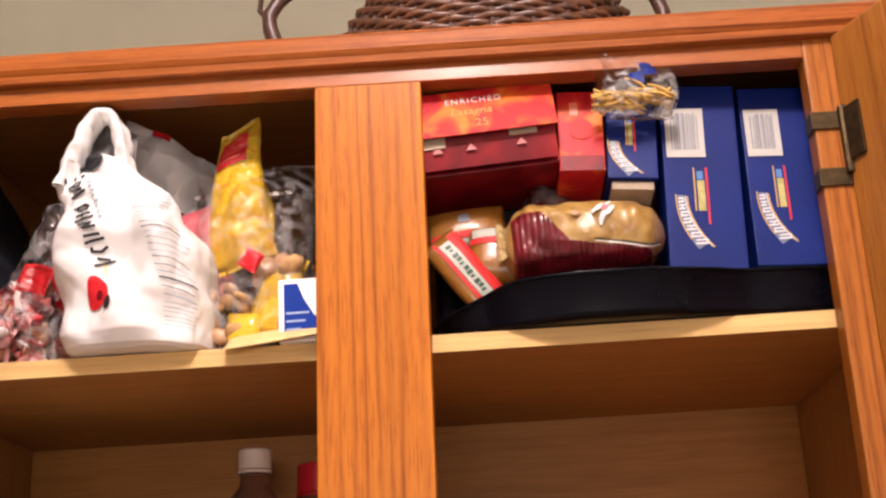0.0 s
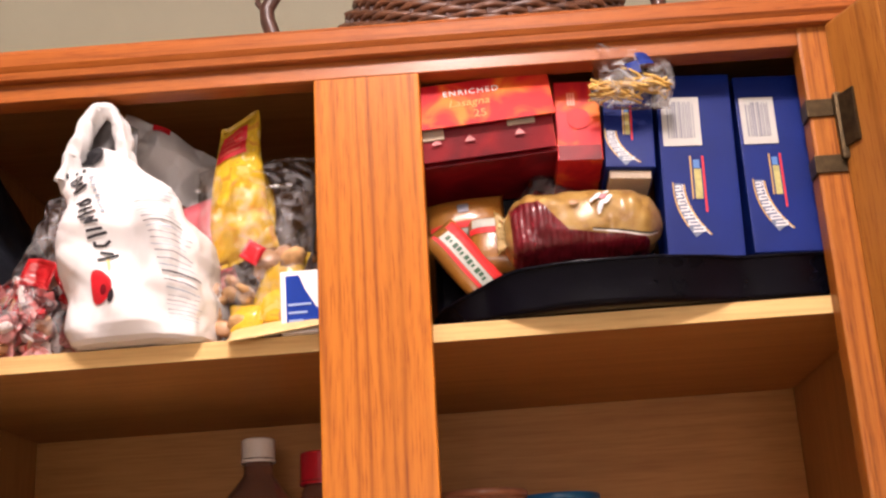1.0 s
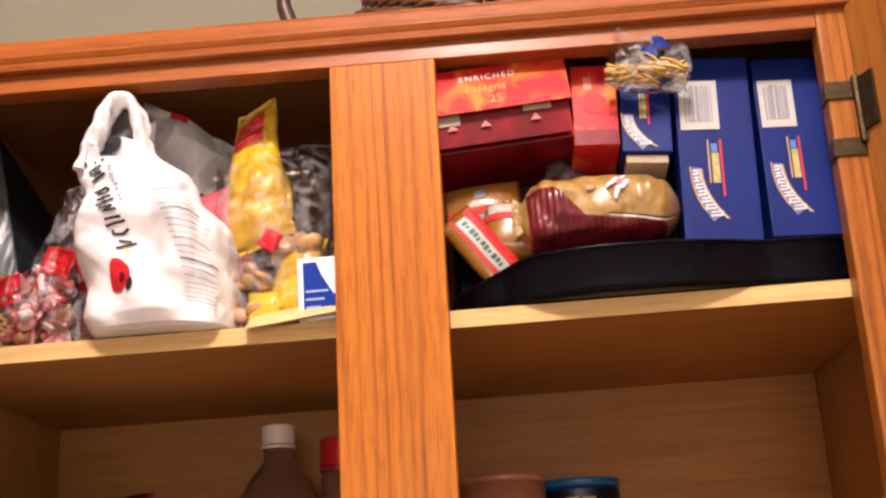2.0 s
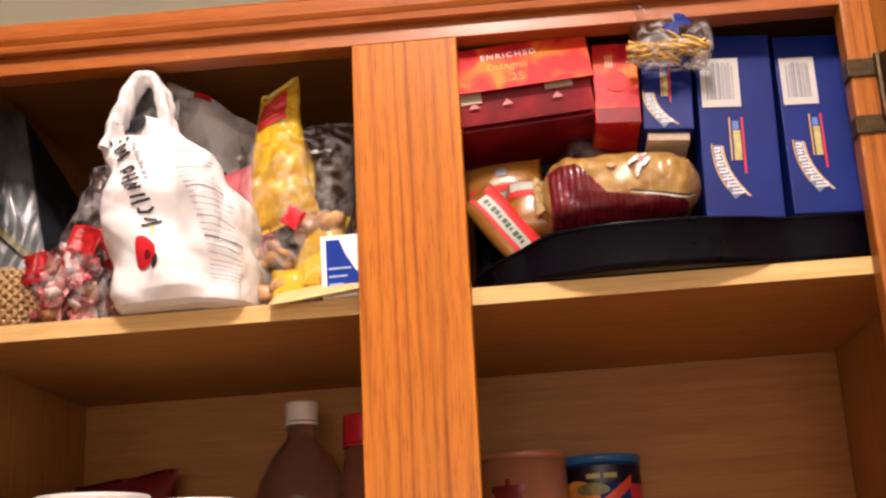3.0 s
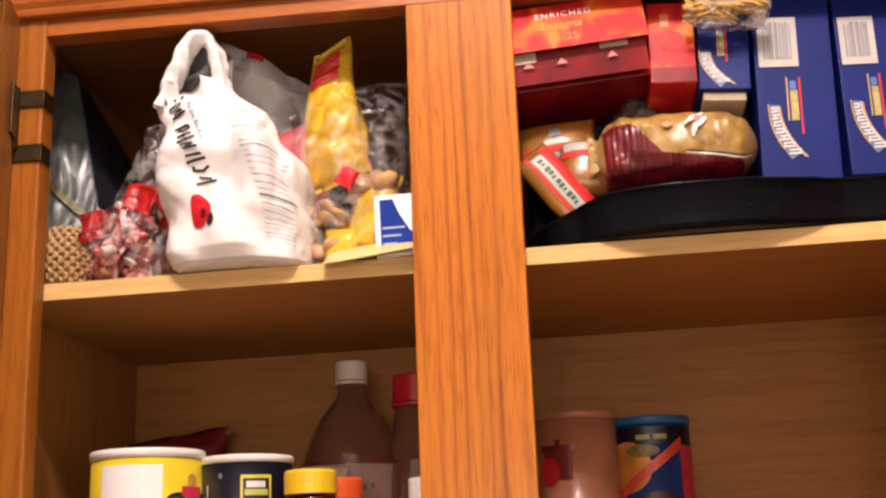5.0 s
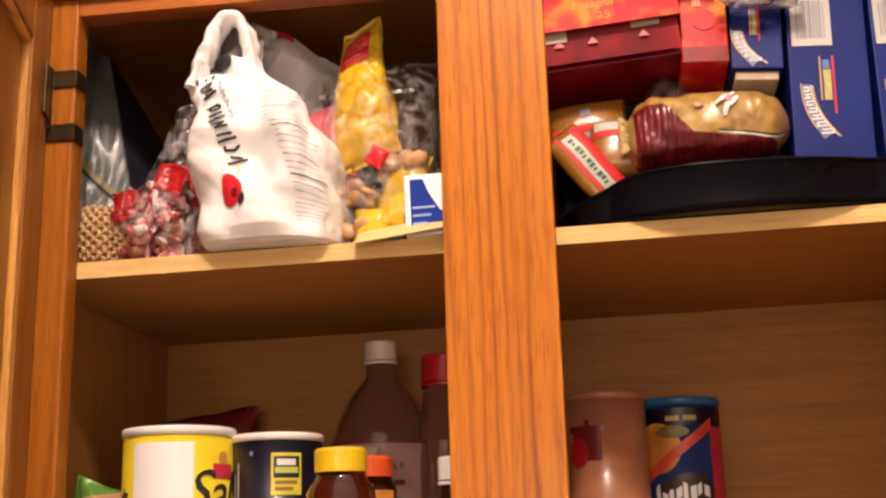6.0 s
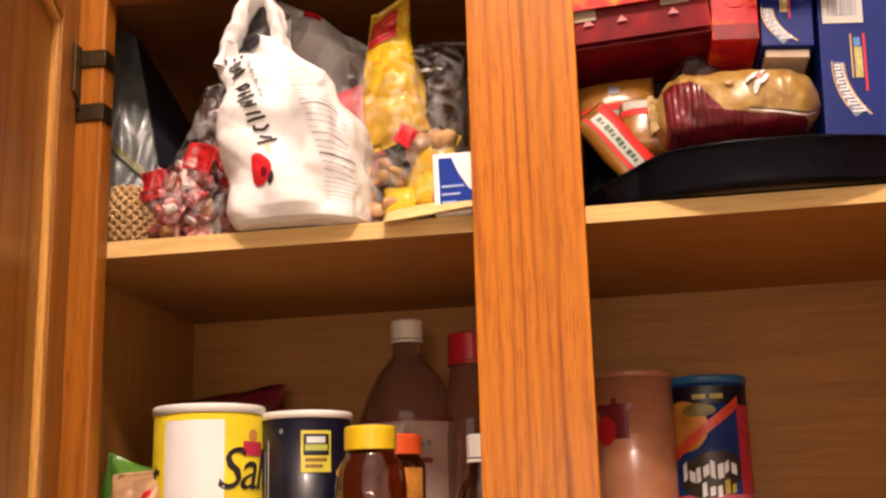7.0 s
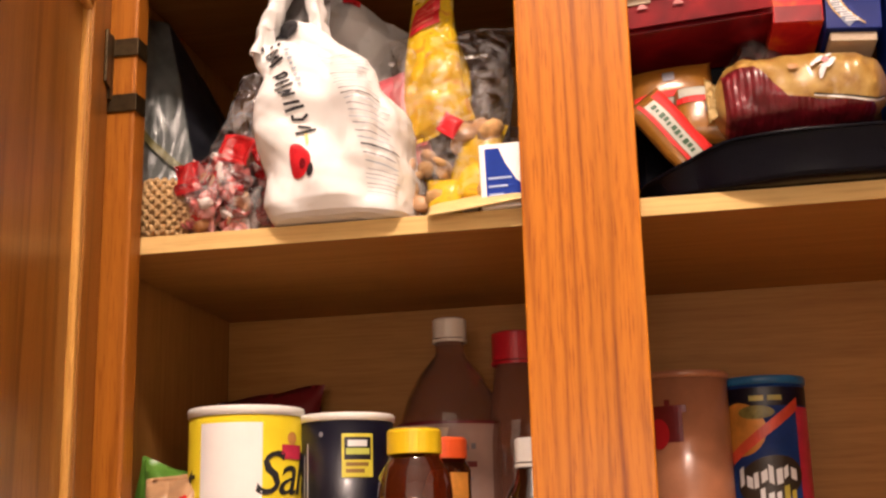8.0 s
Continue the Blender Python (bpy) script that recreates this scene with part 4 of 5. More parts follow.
box1 = thing("pasta_box", "tall blue pasta box standing tilted beside its twin", "box", pose(0.2035, 0.0195, 1.9245, -4, 2.8, 1), group="blue pasta boxes")
carton(box1, 0.0538, 0.04, 0.1455, BLUE_CARD)
box2 = thing("pasta_box", "tall blue pasta box standing tilted near the cabinet side", "box", pose(0.264, 0.0225, 1.9262, -5, 1.6, 1), group="blue pasta boxes")
carton(box2, 0.0482, 0.04, 0.1405, BLUE_CARD)
for bx, w, h in ((box1, 0.0538, 0.1455), (box2, 0.0482, 0.1405)):
    pasta_print(bx, w, h)
box3 = thing("small_pasta_box", "small blue pasta box with an open card end", "box", pose(0.1668, 0.018, ZB - 0.0075, -9, 4, 1), group="blue pasta boxes")
carton(box3, 0.0355, 0.09, 0.073, BLUE_CARD)
pasta_print(box3, 0.0355, 0.073, False, 1.35)
part("card_end", block(0.003, 0.0325, 0.004, 0.03, -0.007, -0.0004, 0.0006), CARD, box3, "raw brown card flap")

lasagna = thing("lasagna_box", "opened red and orange lasagna box with torn card tabs", "box", pose(0.031, 0.013, ZB + 0.001, -5, -4.5, 1))
part("carton", block(0, 0.104, 0.007, 0.16, 0.0, 0.06, 0.0009), RED_SHADED, lasagna)
b = block(-0.001, 0.105, -0.0012, 0, 0, 0.041, 0.0004)
b.transform(pose(0, -0.001, 0.062, 0, 0, 0) @ pose(0, 0, 0, -12, 0, 0) @ pose(0, 0, -0.041))
flap = part("flap", b, RED_PRINT, lasagna, "hanging red and orange end flap")
fm = pose(0, -0.0026, 0.062) @ pose(0, 0, 0, -12, 0, 0) @ pose(0, 0, -0.041)
for text, size, x, z, mat_, it, sp in (("ENRICHED", 0.0072, 0.027, 0.0285, PALE_INK, 0.0, 1.25), ("Lasagna", 0.0098, 0.030, 0.0175, plain("orange_ink", (0.85, 0.3, 0.05), 0.4), 0.2, 1.0), ("25", 0.010, 0.047, 0.006, plain("orange_ink_deep", (0.8, 0.25, 0.05), 0.4), 0.0, 1.0)):
    b = letters(text, size, 0.0002, None, it, sp)
    b.transform(fm @ pose(x, 0, z))
    part("lettering", b, mat_, flap, "printed word " + text)
for x0, x1, z0, z1 in ((0.004, 0.024, 0.016, 0.03), (0.07, 0.09, 0.02, 0.031), (0.024, 0.07, 0.0245, 0.031)):
    part("card_tab", block(x0, x1, -0.0045, -0.0035, z0, z1, 0.0003), CARD, lasagna, "torn white card tab")
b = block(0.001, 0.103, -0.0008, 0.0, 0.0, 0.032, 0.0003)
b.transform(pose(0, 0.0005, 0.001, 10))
part("tucked_flap", b, RED_SHADED, lasagna)
for x in (0.018, 0.042, 0.078):
    b = bmesh.new()
    b.faces.new([b.verts.new(p) for p in ((x - 0.004, -0.0045, 0.012), (x + 0.004, -0.0045, 0.012), (x, -0.0035, 0.018))])
    part("triangle_print", b, plain("rust_ink", (0.3, 0.02, 0.015), 0.4), lasagna)

redbox = thing("red_box", "narrow red-orange card box with a round red print", "box", pose(0.1335, 0.019, ZB, -7, 2, 1))
carton(redbox, 0.0325, 0.1, 0.066, RED_PRINT)
b = lathe([(0, 0), (0.0085, 0)], 28)
b.transform(pose(0.0165, -0.0008, 0.034, 90))
part("round_print", b, RED_LINE, redbox, "round red spot")
for i in range(3):
    part("print_line", decal(0.009 + 0.002 * i, 0.0105 + 0.002 * i, 0.045, 0.056), plain("salmon_ink", (0.75, 0.25, 0.15), 0.4), redbox)
# Shade at the foot of the box, painted as a darker strip.
part("dark_edge", decal(0.001, 0.0315, 0.0, 0.012), RED_SHADED, redbox)

# ---- crumpled clear bag of pasta on the boxes ----
noodle_bag = thing("noodle_bag", "crumpled clear bag with leftover pasta and blue squares", "food bag", pose(0.186, 0.002, 2.0375, -8, 8, 0))
part("bag_film", pouch(0.058, 0.046, 0.03, 2.9, 0.017, 34), film("crumpled_film", (1, 1, 1), 0.3, 0.12), noodle_bag)
for i in range(54):
    bow = 0.004 * math.sin(i * 1.3)
    pts = [(t * 0.011, 0, bow * (1 - t * t)) for t in (-1, -0.5, 0, 0.5, 1)]
    b = tube(pts, 0.0009, 5)
    b.transform(pose(0.019 * math.sin(i * 2.4), 0.006 * math.sin(i * 1.7), 0.006 + 0.012 * ((i * 0.618) % 1), 20 * i, 24 * math.sin(i), 25 * math.cos(i * 3)))
    part("noodle", b, PASTA, noodle_bag, "", True)
nf = pouch_face(0.058, 0.046, 0.03, 2.9, 0.017, -1)
for u, v in ((0.42, 0.56), (0.6, 0.7)):
    part("blue_square", on_face(nf, u - 0.1, u + 0.1, v - 0.09, v + 0.09, 0.001, False, 6, 12), plain("blue_square_ink", (0.01, 0.03, 0.22), 0.3), noodle_bag)


# ---- loaf-like yellow and maroon bag ----
def two_tone(name):
    m, N, L, b = nodes_of(name)
    tc = N.new("ShaderNodeTexCoord")
    sp = N.new("ShaderNodeSeparateXYZ")
    L.new(tc.outputs["Object"], sp.inputs[0])

    def math_(op, a, c):
        n = N.new("ShaderNodeMath")
        n.operation = op
        for i, v in enumerate((a, c)):
            if isinstance(v, (int, float)):
                n.inputs[i].default_value = v
            else:
                L.new(v, n.inputs[i])
        return n.outputs[0]
    # wavy printed border: low on one end, high on the other
    line = math_("ADD", math_("MULTIPLY", sp.outputs["X"], -0.15), 0.013)
    rise = math_("MINIMUM", math_("MULTIPLY", math_("MAXIMUM", math_("SUBTRACT", -0.012, sp.outputs["X"]), 0), 1.1), 0.021)
    fac = math_("GREATER_THAN", sp.outputs["Z"], math_("ADD", line, rise))
    fac = math_("MAXIMUM", fac, math_("LESS_THAN", sp.outputs["X"], -0.0505))
    v = coords(N, L, (1, 1, 1))
    n1 = noise_tex(N, L, v, 70, 4)
    yel_ = ramp(N, L, n1, [(0.3, (0.2, 0.095, 0.018)), (0.48, (0.34, 0.2, 0.045)), (0.7, (0.44, 0.3, 0.09))])
    red_ = ramp(N, L, n1, [(0.3, (0.07, 0.004, 0.008)), (0.7, (0.17, 0.008, 0.016))])
    L.new(mix(N, L, red_, yel_, fac, "MIX"), b.inputs["Base Color"])
    b.inputs["Roughness"].default_value, b.inputs["Coat Weight"].default_value = 0.28, 0.25
    w = N.new("ShaderNodeTexWave")
    w.bands_direction = "X"
    w.inputs["Scale"].default_value, w.inputs["Distortion"].default_value = 75, 1.5
    L.new(tc.outputs["Object"], w.inputs["Vector"])
    ridge = math_("MULTIPLY", w.outputs["Fac"], math_("SUBTRACT", 1.0, fac))
    bump(N, L, b, math_("ADD", ridge, math_("MULTIPLY", n1, 0.5)), 0.5, 0.0012)
    return m


loaf = thing("snack_loaf_bag", "yellow and dark red glossy bag lying in the tray", "food bag", pose(0.1475, 0.03, 1.9275, -4, -2, 1))


def loaf_face(u, v):
    a = 2 * math.pi * u
    t = 2 * v - 1
    r = max(0.0, 1 - abs(t) ** 4.6) ** 0.5
    x = 0.0575 * t
    h = 0.0265 * r * (1 - 0.10 * t)
    y, z = 0.034 * r * math.cos(a), 0.025 + h * math.copysign(abs(math.sin(a)) ** 0.66, math.sin(a))
    k = crease((x, y, z), 32, 6.6) - 0.35
    return Vector((x, y, z)) + Vector((0, math.cos(a), math.sin(a))) * (0.006 * k * (0.5 + abs(t)) + 0.002 * fold((x, y, z), 0.026, 44) + 0.002 * fold((x, y, z), 0.011, 9))


part("wrapper", grid(loaf_face, 72, 60, True), two_tone("yellow_maroon_film"), loaf, "", True)


def border_stripe(rise, wide):
    """A printed line along the border of the two colours."""
    def at(u, v):
        x = 0.004 + 0.046 * v
        z = 0.013 - 0.15 * x + rise + wide * u
        s = (z - 0.025) / (0.0265 * (1 - 0.1 * x / 0.0575))
        q = loaf_face(0.5 - math.asin(math.copysign(min(1.0, abs(s)) ** 1.515, s)) / (2 * math.pi), (x / 0.0575 + 1) / 2)
        return q + Vector((0, -0.0014, 0))
    return grid(at, 2, 24)


part("white_stripe", border_stripe(0.0002, 0.0009), WHITE_PLASTIC, loaf)
part("black_stripe", border_stripe(0.0012, 0.0009), BLACK_INK, loaf)
for u, v, s in ((0.457, 0.59, 0.9), (0.474, 0.645, 0.9), (0.49, 0.6, 0.9), (0.446, 0.64, 0.7), (0.468, 0.56, 0.6)):
    part("flower_print", on_face(loaf_face, u - 0.011 * s, u + 0.011 * s, v - 0.03 * s, v + 0.03 * s, 0.0024, True, 8, 25), PALE_INK, loaf)
part("flower_heart", on_face(loaf_face, 0.46, 0.476, 0.595, 0.635, 0.0034, True), plain("rose_ink", (0.6, 0.12, 0.14), 0.4), loaf)
part("gold_print", on_face(loaf_face, 0.458, 0.478, 0.41, 0.47, 0.002, True), plain("ochre_ink", (0.35, 0.16, 0.03), 0.4), loaf)


def tail(u, v):
    s = 2 * v - 1
    x = -0.052 - 0.009 * u
    k = crease((x, s, u), 14, 2.2) - 0.3
    return Vector((x, 0.004 * k - 0.012, 0.026 + s * (0.009 + 0.008 * u) + 0.004 * k))


b = grid(tail, 14, 20)
bmesh.ops.solidify(b, geom=b.faces[:], thickness=0.0008)
part("gathered_end", b, PALE_YELLOW, loaf, "gathered end of the bag", True)

clear_wrap = thing("clear_wrap", "rosy clear wrapping pushed behind the loaf bag", "food bag", pose(0.118, 0.055, 1.955, -10, 30, 0))
part("bag_film", pouch(0.06, 0.05, 0.02, 3.6, 0.005, 24), film("rosy_wrap", (0.75, 0.35, 0.35), 0.12), clear_wrap, "", True)
part("contents", pouch(0.045, 0.036, 0.012, 3.9, 0.003, 14), MAROON, clear_wrap, "", True)


# ---- three small yellow and red packets ----
def seasoning(m, label, w, h, d, seed, label_rows):
    t = thing("seasoning_packet", label, "packet", m, group="yellow seasoning packets")
    f = pouch_face(w, h, d, seed, 0.0018, -1)
    part("wrapper", pouch(w, h, d, seed, 0.0018, 18), plain("mustard_wrapper", (0.27, 0.115, 0.014), 0.28, 0.2, 60, 0, 0.25, 0.25), t, "", True)
    for name, mat_, u0, u1, v0, v1, lift in label_rows:
        part(name, on_face(f, u0, u1, v0, v1, lift, False, 10), mat_, t)
    return t


GREEN_INK = plain("dark_green_ink", (0.03, 0.09, 0.04), 0.5)
PALE = plain("pale_label", (0.45, 0.46, 0.4), 0.45, 0.1)
strip = [("red_edge", RED_LINE, 0.04, 0.96, 0.68, 0.93, 0.0007), ("label_panel", PALE, 0.1, 0.9, 0.36, 0.66, 0.0007), ("red_edge", RED_LINE, 0.04, 0.96, 0.25, 0.34, 0.0007)]
strip += [("print_bar", GREEN_INK, 0.15 + 0.064 * i, 0.15 + 0.064 * i + (0.045, 0.03, 0.052)[i % 3], 0.44 + 0.02 * (i % 2), 0.585 - 0.03 * (i % 3 == 1), 0.0011) for i in range(11)]
seasoning(pose(0.051, 0.03, 1.927, -10, 51, 0) @ pose(0, 0, -0.0), "yellow packet with red edges and pale lettered panel, tipped over", 0.066, 0.03, 0.014, 4.1, strip)
seasoning(pose(0.084, 0.036, 1.928, -12, 4, 0), "yellow packet with red and white stripes, upright", 0.044, 0.046, 0.02, 5.2,
          [("red_edge", RED_LINE, 0.05, 0.95, 0.60, 0.7, 0.0008), ("label_panel", PALE, 0.08, 0.95, 0.71, 0.88, 0.0008), ("grey_spot", GREY_INK, 0.5, 0.68, 0.42, 0.55, 0.0008)])
seasoning(pose(0.066, 0.05, 1.958, -16, -5, 0), "yellow packet with a red stripe lying behind", 0.062, 0.036, 0.02, 6.3,
          [("red_edge", RED_LINE, 0.06, 0.98, 0.18, 0.3, 0.0008), ("grey_spot", GREY_INK, 0.42, 0.56, 0.5, 0.7, 0.0008), ("label_panel", PALE, 0.1, 0.7, 0.06, 0.16, 0.0008)])

# ---- lower shelf ----
def can(name, label, m, r, h, body, lid, lid_h=0.006, category="canister", group=""):
    t = thing(name, label, category, m, group)
    part("body", lathe([(0, 0), (r - 0.001, 0), (r, 0.001), (r, h - lid_h), (0, h - lid_h)], 64), body, t, "", True).data.shade_flat()
    part("lid", lathe([(r - 0.001, h - lid_h - 0.0015), (r + 0.0009, h - lid_h - 0.0015), (r + 0.0014, h - 0.0015), (r + 0.0004, h), (r - 0.0025, h), (r - 0.0035, h - 0.002), (0, h - 0.002)], 64), lid, t, "plastic lid")
    for o in t.children:
        for p in o.data.polygons:
            p.use_smooth = abs(p.normal.z) < 0.5
    return t


salt = can("salt_canister", "yellow and white round salt canister with a white lid", pose(-0.251, 0.08, ZL + 0.0005), 0.0405, 0.1385, YELLOW, WHITE_PLASTIC, 0.005)
part("white_panel", arc_band(0.0405, -120, -55, 0.004, 0.1265), plain("white_label", (0.95, 0.95, 0.93), 0.5, 0.02), salt, "broad white panel")
sg = [("Salt", 0.043, -65.0, 0.0775)]
for text, size, a0, z in sg:
    b = letters(text, size, 0.0002, (0.0405, a0), 0.28, 0.9)
    for v in b.verts:
        v.co.z += z
    part("lettering", b, BLACK_INK, salt, "black script word Salt")
b = letters("t", 0.036, 0.0002, (0.0405, -150), 0.25)
for v in b.verts:
    v.co.z += 0.076
part("lettering", b, BLACK_INK, salt)
part("brand_patch", arc_band(0.0405, -34, -4, 0.1015, 0.1115, 0.0006), plain("brand_red", (0.6, 0.03, 0.08), 0.4), salt, "small red brand patch")
part("brand_crest", arc_band(0.0405, -27, -13, 0.1115, 0.1205, 0.0006, round_=True), plain("brand_amber", (0.65, 0.3, 0.08), 0.4), salt)
part("purple_oval", arc_band(0.0405, -60, -24, 0.052, 0.066, 0.0006, round_=True), PURPLE, salt, "purple oval print")

navy_can = can("salt_canister", "navy blue round salt canister with a white lid", pose(-0.181, 0.098, ZL + 0.0005), 0.0335, 0.133, NAVY, WHITE_PLASTIC, 0.004)
pt = part("printed_patch", arc_band(0.0335, -82, -44, 0.088, 0.118, 0.0006), plain("patch_yellow", (0.7, 0.62, 0.06), 0.4), navy_can, "yellow and navy printed patch")
part("patch_panel", arc_band(0.0335, -79, -47, 0.1, 0.1155, 0.0009), NAVY, pt)
part("print_bar", arc_band(0.0335, -75, -52, 0.109, 0.1135, 0.0012), PALE_INK, pt)
part("print_bar", arc_band(0.0335, -77, -49, 0.1035, 0.1078, 0.0012), plain("lime_ink", (0.5, 0.55, 0.1), 0.4), pt)
for z in (0.0955, 0.091):
    part("print_bar", arc_band(0.0335, -77, -50 - 5 * (z < 0.093), z, z + 0.0026, 0.0009), plain("brown_ink", (0.25, 0.14, 0.03), 0.4), pt)
part("fine_print", arc_band(0.0335, -131, -129, 0.06, 0.112, 0.0005), PALE_INK, navy_can)
part("fine_print", arc_band(0.0335, -138, -136.5, 0.06, 0.104, 0.0005), PALE_INK, navy_can)
for a0 in (-92, -78, -66):
    part("brand_mark", arc_band(0.0335, a0, a0 + 9, 0.055, 0.069, 0.0006), PALE_INK, navy_can)
part("spot", arc_band(0.0335, -111, -105, 0.116, 0.12, 0.0006, round_=True), GREY_INK, navy_can)

honey = thing("honey_bottle", "clear honey bottle with a bright yellow cap", "bottle", pose(-0.1245, 0.062, ZL + 0.0005))
part("bottle", lathe([(0, 0), (0.024, 0), (0.0265, 0.003), (0.0265, 0.045), (0.024, 0.052), (0.0255, 0.062), (0.0262, 0.075), (0.0245, 0.088), (0.0185, 0.098), (0.0175, 0.104), (0, 0.104)], 40, 0.85), HONEY, honey, "amber honey", True)
part("cap", lathe([(0.017, 0.1015), (0.0188, 0.102), (0.0188, 0.1165), (0.0175, 0.1185), (0.0, 0.1185)], 40), YELLOW_CAP, honey, "yellow plastic cap")
part("label_panel", arc_band(0.0265, -125, -55, 0.052, 0.066, 0.0008), YELLOW, honey)

sauce = thing("spice_bottle", "dark spice bottle with an orange-red cap", "bottle", pose(-0.114, 0.104, ZL + 0.0005))
part("bottle", lathe([(0, 0), (0.0215, 0), (0.022, 0.002), (0.022, 0.092), (0.018, 0.1), (0, 0.1)], 36), DARK_LIQ, sauce, "", True)
part("cap", lathe([(0.0185, 0.1), (0.0195, 0.1), (0.0195, 0.113), (0.018, 0.115), (0, 0.115)], 36), ORANGE, sauce, "orange-red cap")
part("label_panel", arc_band(0.022, -150, -20, 0.02, 0.09, 0.0006), plain("amber_label", (0.6, 0.25, 0.04), 0.4, 0.3, 90), sauce)


def bottle(name, label, m, r, h, body, cap, cap_r, cap_h, neck, band=True):
    t = thing(name, label, "bottle", m)
    sh = h - cap_h - neck
    prof = [(0, 0), (r * 0.9, 0), (r, 0.006), (r, sh * 0.64), (r * 0.97, sh * 0.7), (r * 0.84, sh * 0.8), (r * 0.62, sh * 0.9), (cap_r * 0.98, sh * 0.985), (cap_r * 0.9, sh), (cap_r * 0.9, h - cap_h), (0, h - cap_h)]
    part("bottle_body", lathe(prof, 56), body, t, "", True)
    part("cap", lathe([(cap_r * 0.95, h - cap_h), (cap_r, h - cap_h), (cap_r, h - 0.0012), (cap_r - 0.0015, h), (0, h)], 44), cap, t)
    part("cap_ring", lathe([(cap_r * 0.93, h - cap_h - 0.0035), (cap_r * 1.03, h - cap_h - 0.0035), (cap_r * 1.03, h - cap_h - 0.001), (cap_r * 0.93, h - cap_h - 0.001)], 44), cap, t)
    return t


CREAM_CAP = plain("cream_plastic", (0.74, 0.68, 0.58), 0.4, 0.04)
big = bottle("drink_bottle", "large brown plastic bottle with white cap and pale label", pose(-0.1245, 0.222, ZL + 0.0005), 0.0435, 0.222, BROWN_LIQ, CREAM_CAP, 0.0139, 0.0165, 0.012)
part("label_panel", arc_band(0.0437, -180, 0, 0.06, 0.132, 0.0006, 40), BOTTLE_LABEL, big, "pale pinkish paper label")
part("red_band", arc_band(0.0437, -180, 0, 0.132, 0.1345, 0.0007, 40), MAROON, big)
for i, (a0, a1, z0, mat_) in enumerate([(-92, -89, 0.109, MAROON), (-86, -81, 0.109, MAROON), (-78, -75, 0.109, MAROON), (-70, -64, 0.111, GREY_INK), (-61, -56, 0.112, GREY_INK), (-88, -80, 0.098, MAROON), (-77, -70, 0.098, MAROON), (-67, -55, 0.098, MAROON), (-86, -60, 0.088, GREY_INK), (-84, -62, 0.081, GREY_INK)]):
    part("print_bar", arc_band(0.0437, a0, a1, z0, z0 + (0.009 if i < 3 else 0.0045 if i < 8 else 0.002), 0.0009), mat_, big)

tall = bottle("juice_bottle", "clear rosy bottle with a red screw cap", pose(-0.069, 0.225, ZL + 0.0005), 0.034, 0.208, liquid("rosy_bottle", (0.5, 0.25, 0.18), 0.05, 0.75), RED_CAP, 0.0205, 0.0235, 0.006)
small = bottle("sauce_bottle", "dark sauce bottle with a white cap beside the stile", pose(-0.0455, 0.085, ZL + 0.0005), 0.023, 0.1115, DARK_LIQ, WHITE_PLASTIC, 0.0125, 0.0165, 0.004)
part("label_panel", arc_band(0.0232, -170, -10, 0.02, 0.062, 0.0006), plain("red_brown_label", (0.45, 0.06, 0.03), 0.4, 0.3, 70), small)

jar = can("drink_jar", "tall rosy translucent plastic jar with a red pot emblem", pose(0.0625, 0.206, ZL + 0.0005), 0.0345, 0.165, ROSE_PLASTIC, ROSE_PLASTIC, 0.004, "jar")
part("pot_emblem", arc_band(0.0345, -134, -94, 0.111, 0.133, 0.0006), MAROON, jar, "dark red pot emblem")
part("pot_lid", arc_band(0.0345, -139, -89, 0.133, 0.1385, 0.0007), MAROON, jar)
part("pot_knob", arc_band(0.0345, -116, -109, 0.1385, 0.143, 0.0007), MAROON, jar)
part("apple_spot", arc_band(0.0345, -140, -111, 0.106, 0.129, 0.001, round_=True), RED_CAP, jar, "round red spot")

drink = can("drink_mix_can", "drink mix can with blue lid and bright fruit print", pose(0.1245, 0.232, ZL + 0.0005), 0.033, 0.1615, plain("can_blue", (0.01, 0.045, 0.2), 0.35, 0.3, 40, 0, 0.03, 0.3), BLUE_LID, 0.005)
part("navy_band", arc_band(0.033, -185, 5, 0.138, 0.1525, 0.0003, 40), NAVY, drink)
for i, a0 in enumerate((-112, -88)):
    part("print_bar", arc_band(0.033, a0, a0 + 19, 0.142, 0.146, 0.0007), plain("dull_gold_ink", (0.4, 0.36, 0.1), 0.4), drink)
part("fruit_print", arc_band(0.033, -165, -92, 0.1, 0.141, 0.0005, round_=True), plain("fruit_orange", (0.6, 0.24, 0.035), 0.4, 0.3), drink, "yellow fruit picture")
part("fruit_print", arc_band(0.033, -128, -80, 0.128, 0.1385, 0.0008, round_=True), plain("fruit_green", (0.2, 0.17, 0.04), 0.4, 0.4, 120), drink)
part("red_sash", arc_band(0.033, -158, -46, 0.087, 0.0965, 0.0009, 20, 0.048), plain("sash_red", (0.62, 0.07, 0.03), 0.4, 0.2, 60), drink, "slanting red sash")
part("pink_field", arc_band(0.033, -48, 0, 0.02, 0.137, 0.0004), plain("pink_red_print", (0.5, 0.03, 0.06), 0.4, 0.15), drink)
part("pink_base", arc_band(0.033, -170, 0, 0.004, 0.066, 0.0006), plain("pink_print", (0.62, 0.12, 0.16), 0.4, 0.25, 70), drink)
b1 = part("brand_backing", arc_band(0.033, -136, -48, 0.06, 0.096, 0.001, 20, 0.008, True), plain("brown_black_print", (0.03, 0.02, 0.012), 0.4), drink, "dark brand shape")
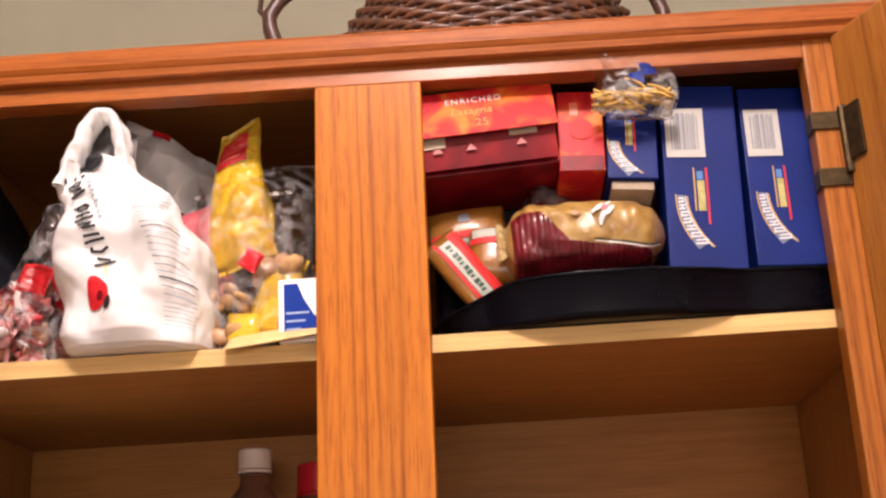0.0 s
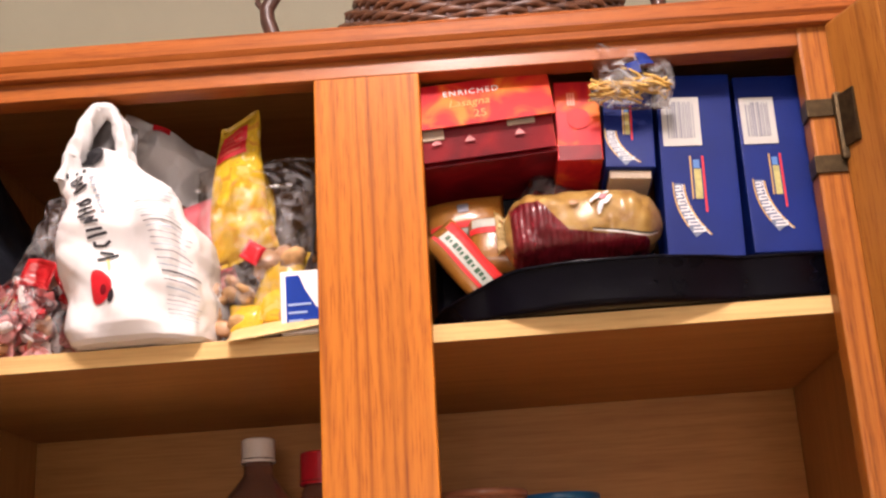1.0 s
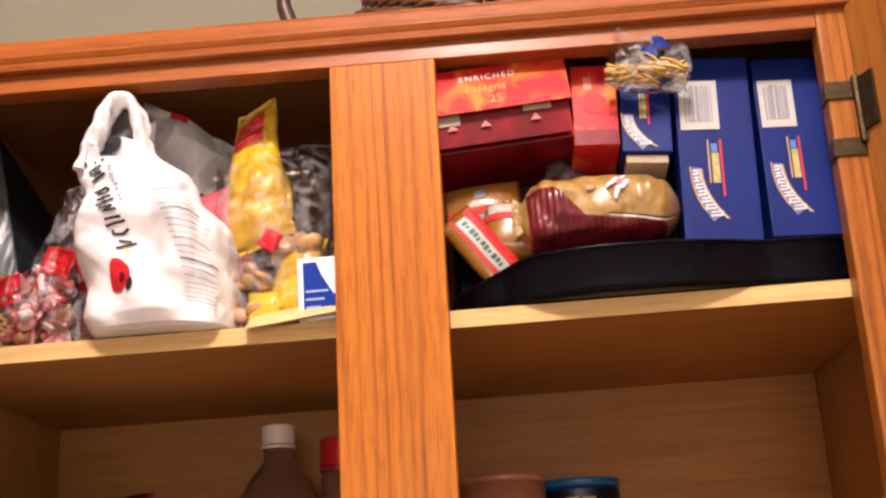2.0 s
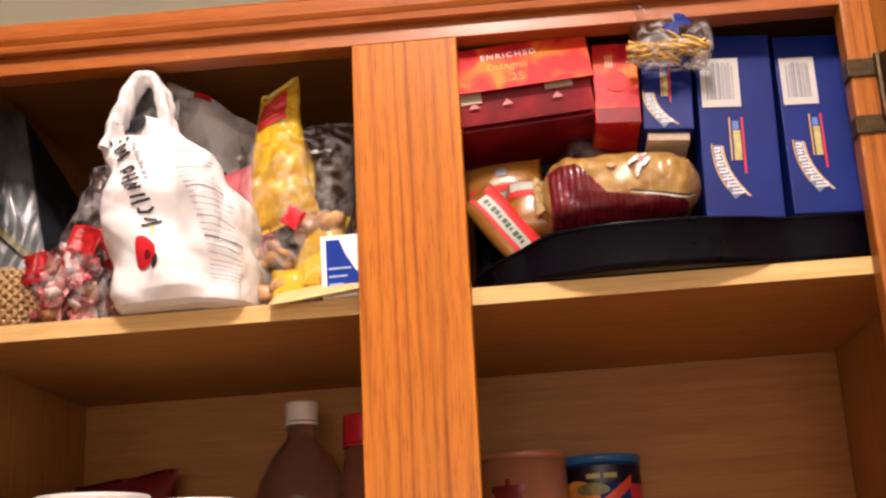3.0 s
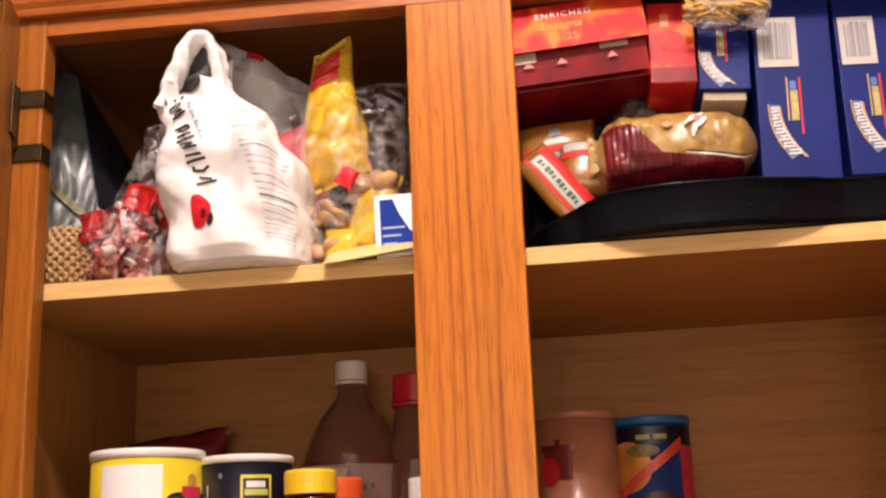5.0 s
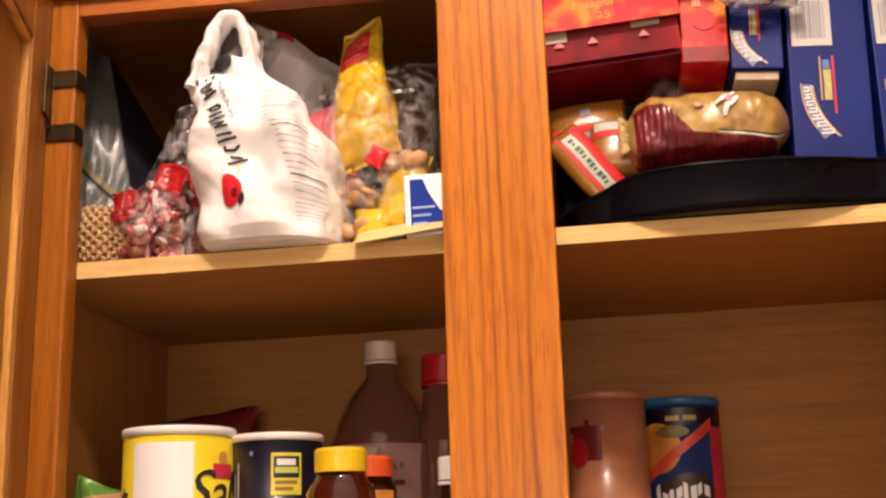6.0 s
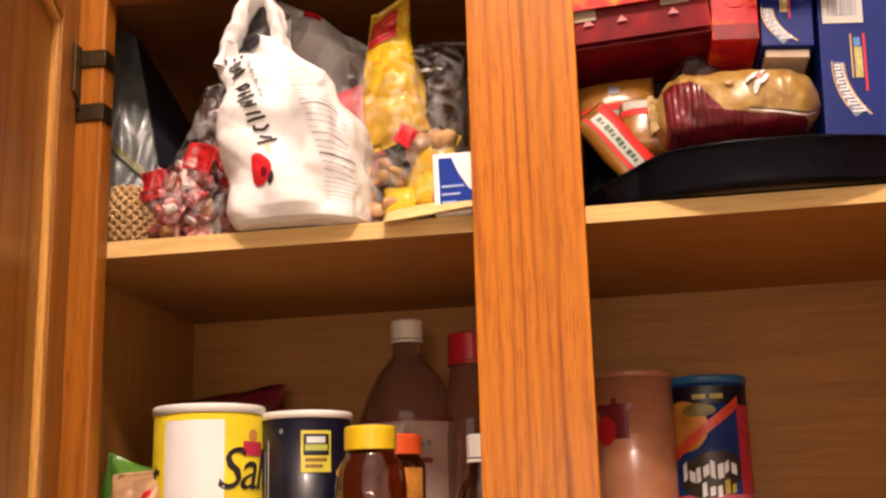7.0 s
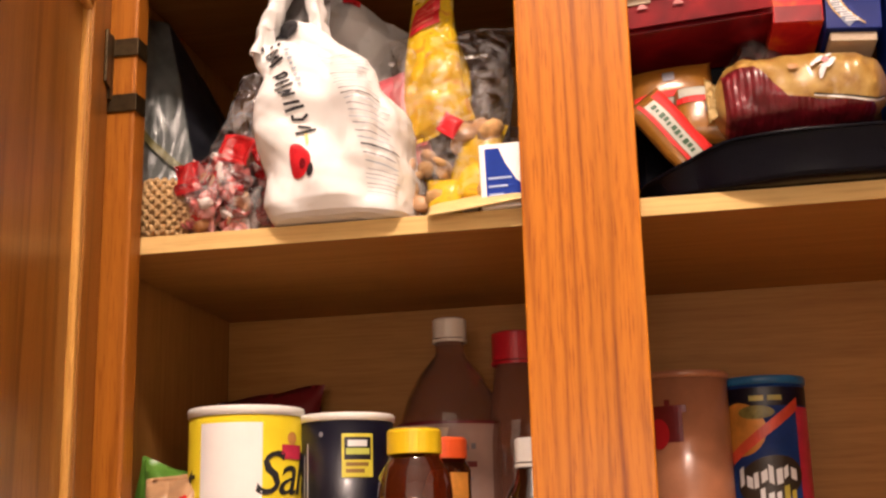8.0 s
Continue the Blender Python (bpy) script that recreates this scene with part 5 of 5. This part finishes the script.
YELLOW_MARK = plain("yellow_mark", (0.5, 0.42, 0.06), 0.4)
for i in range(8):
    z = 0.0765 + 0.0009 * i
    part("brand_mark", arc_band(0.033, -132 + 9.5 * i, -126 + 9.5 * i + 2 * (i % 2), z - 0.003 * (i in (2, 5)), z + (0.0135 if i in (0, 4) else 0.0085), 0.0014, 4, (0.003, -0.002, 0.0015)[i % 3]), PALE_INK, b1)
for i in range(5):
    z = 0.064 + 0.0006 * i
    part("brand_mark", arc_band(0.033, -106 + 10 * i, -100 + 10 * i + i % 2, z - 0.002 * (i == 2), z + (0.011 if i in (0, 3) else 0.007), 0.0014, 4, 0.0015), YELLOW_MARK if i > 2 else PALE_INK, b1)

maroon = thing("maroon_bag", "dark red packet lying at the back of the shelf", "food bag", pose(-0.292, 0.245, ZL + 0.0005, -6, 0, 0))
b = pouch(0.094, 0.172, 0.04, 7.1, 0.006, 30)
for v in b.verts:
    # one upper corner stands up, the other droops
    v.co.z += 0.2 * v.co.x * max(0.0, v.co.z / 0.172 - 0.3)
part("wrapper", b, MAROON, maroon, "", True)

green = thing("green_bag", "crumpled green packet beside the cabinet side", "food bag", pose(-0.315, 0.085, ZL + 0.0005, -4, 8, 20))
part("wrapper", pouch(0.056, 0.104, 0.03, 2.5, 0.011, 30), GREEN, green, "", True)
tan = thing("tan_bag", "crumpled tan packet with red print", "food bag", pose(-0.286, 0.06, ZL + 0.0005, -4, -4, 0))
part("wrapper", pouch(0.05, 0.091, 0.036, 3.3, 0.014, 36), TAN, tan, "", True)
tf = pouch_face(0.05, 0.091, 0.036, 3.3, 0.014, -1)
part("red_print", on_face(tf, 0.6, 0.76, 0.74, 0.8, 0.001, True), RED_LINE, tan)
cream = thing("cream_bag", "pale packet between the canisters and bottles", "packet", pose(-0.148, 0.15, ZL + 0.0005, -5, 0, 0))
part("wrapper", pouch(0.055, 0.13, 0.03, 5.5, 0.009, 28), plain("cream_wrapper", (0.6, 0.52, 0.42), 0.4, 0.12, 50), cream, "", True)
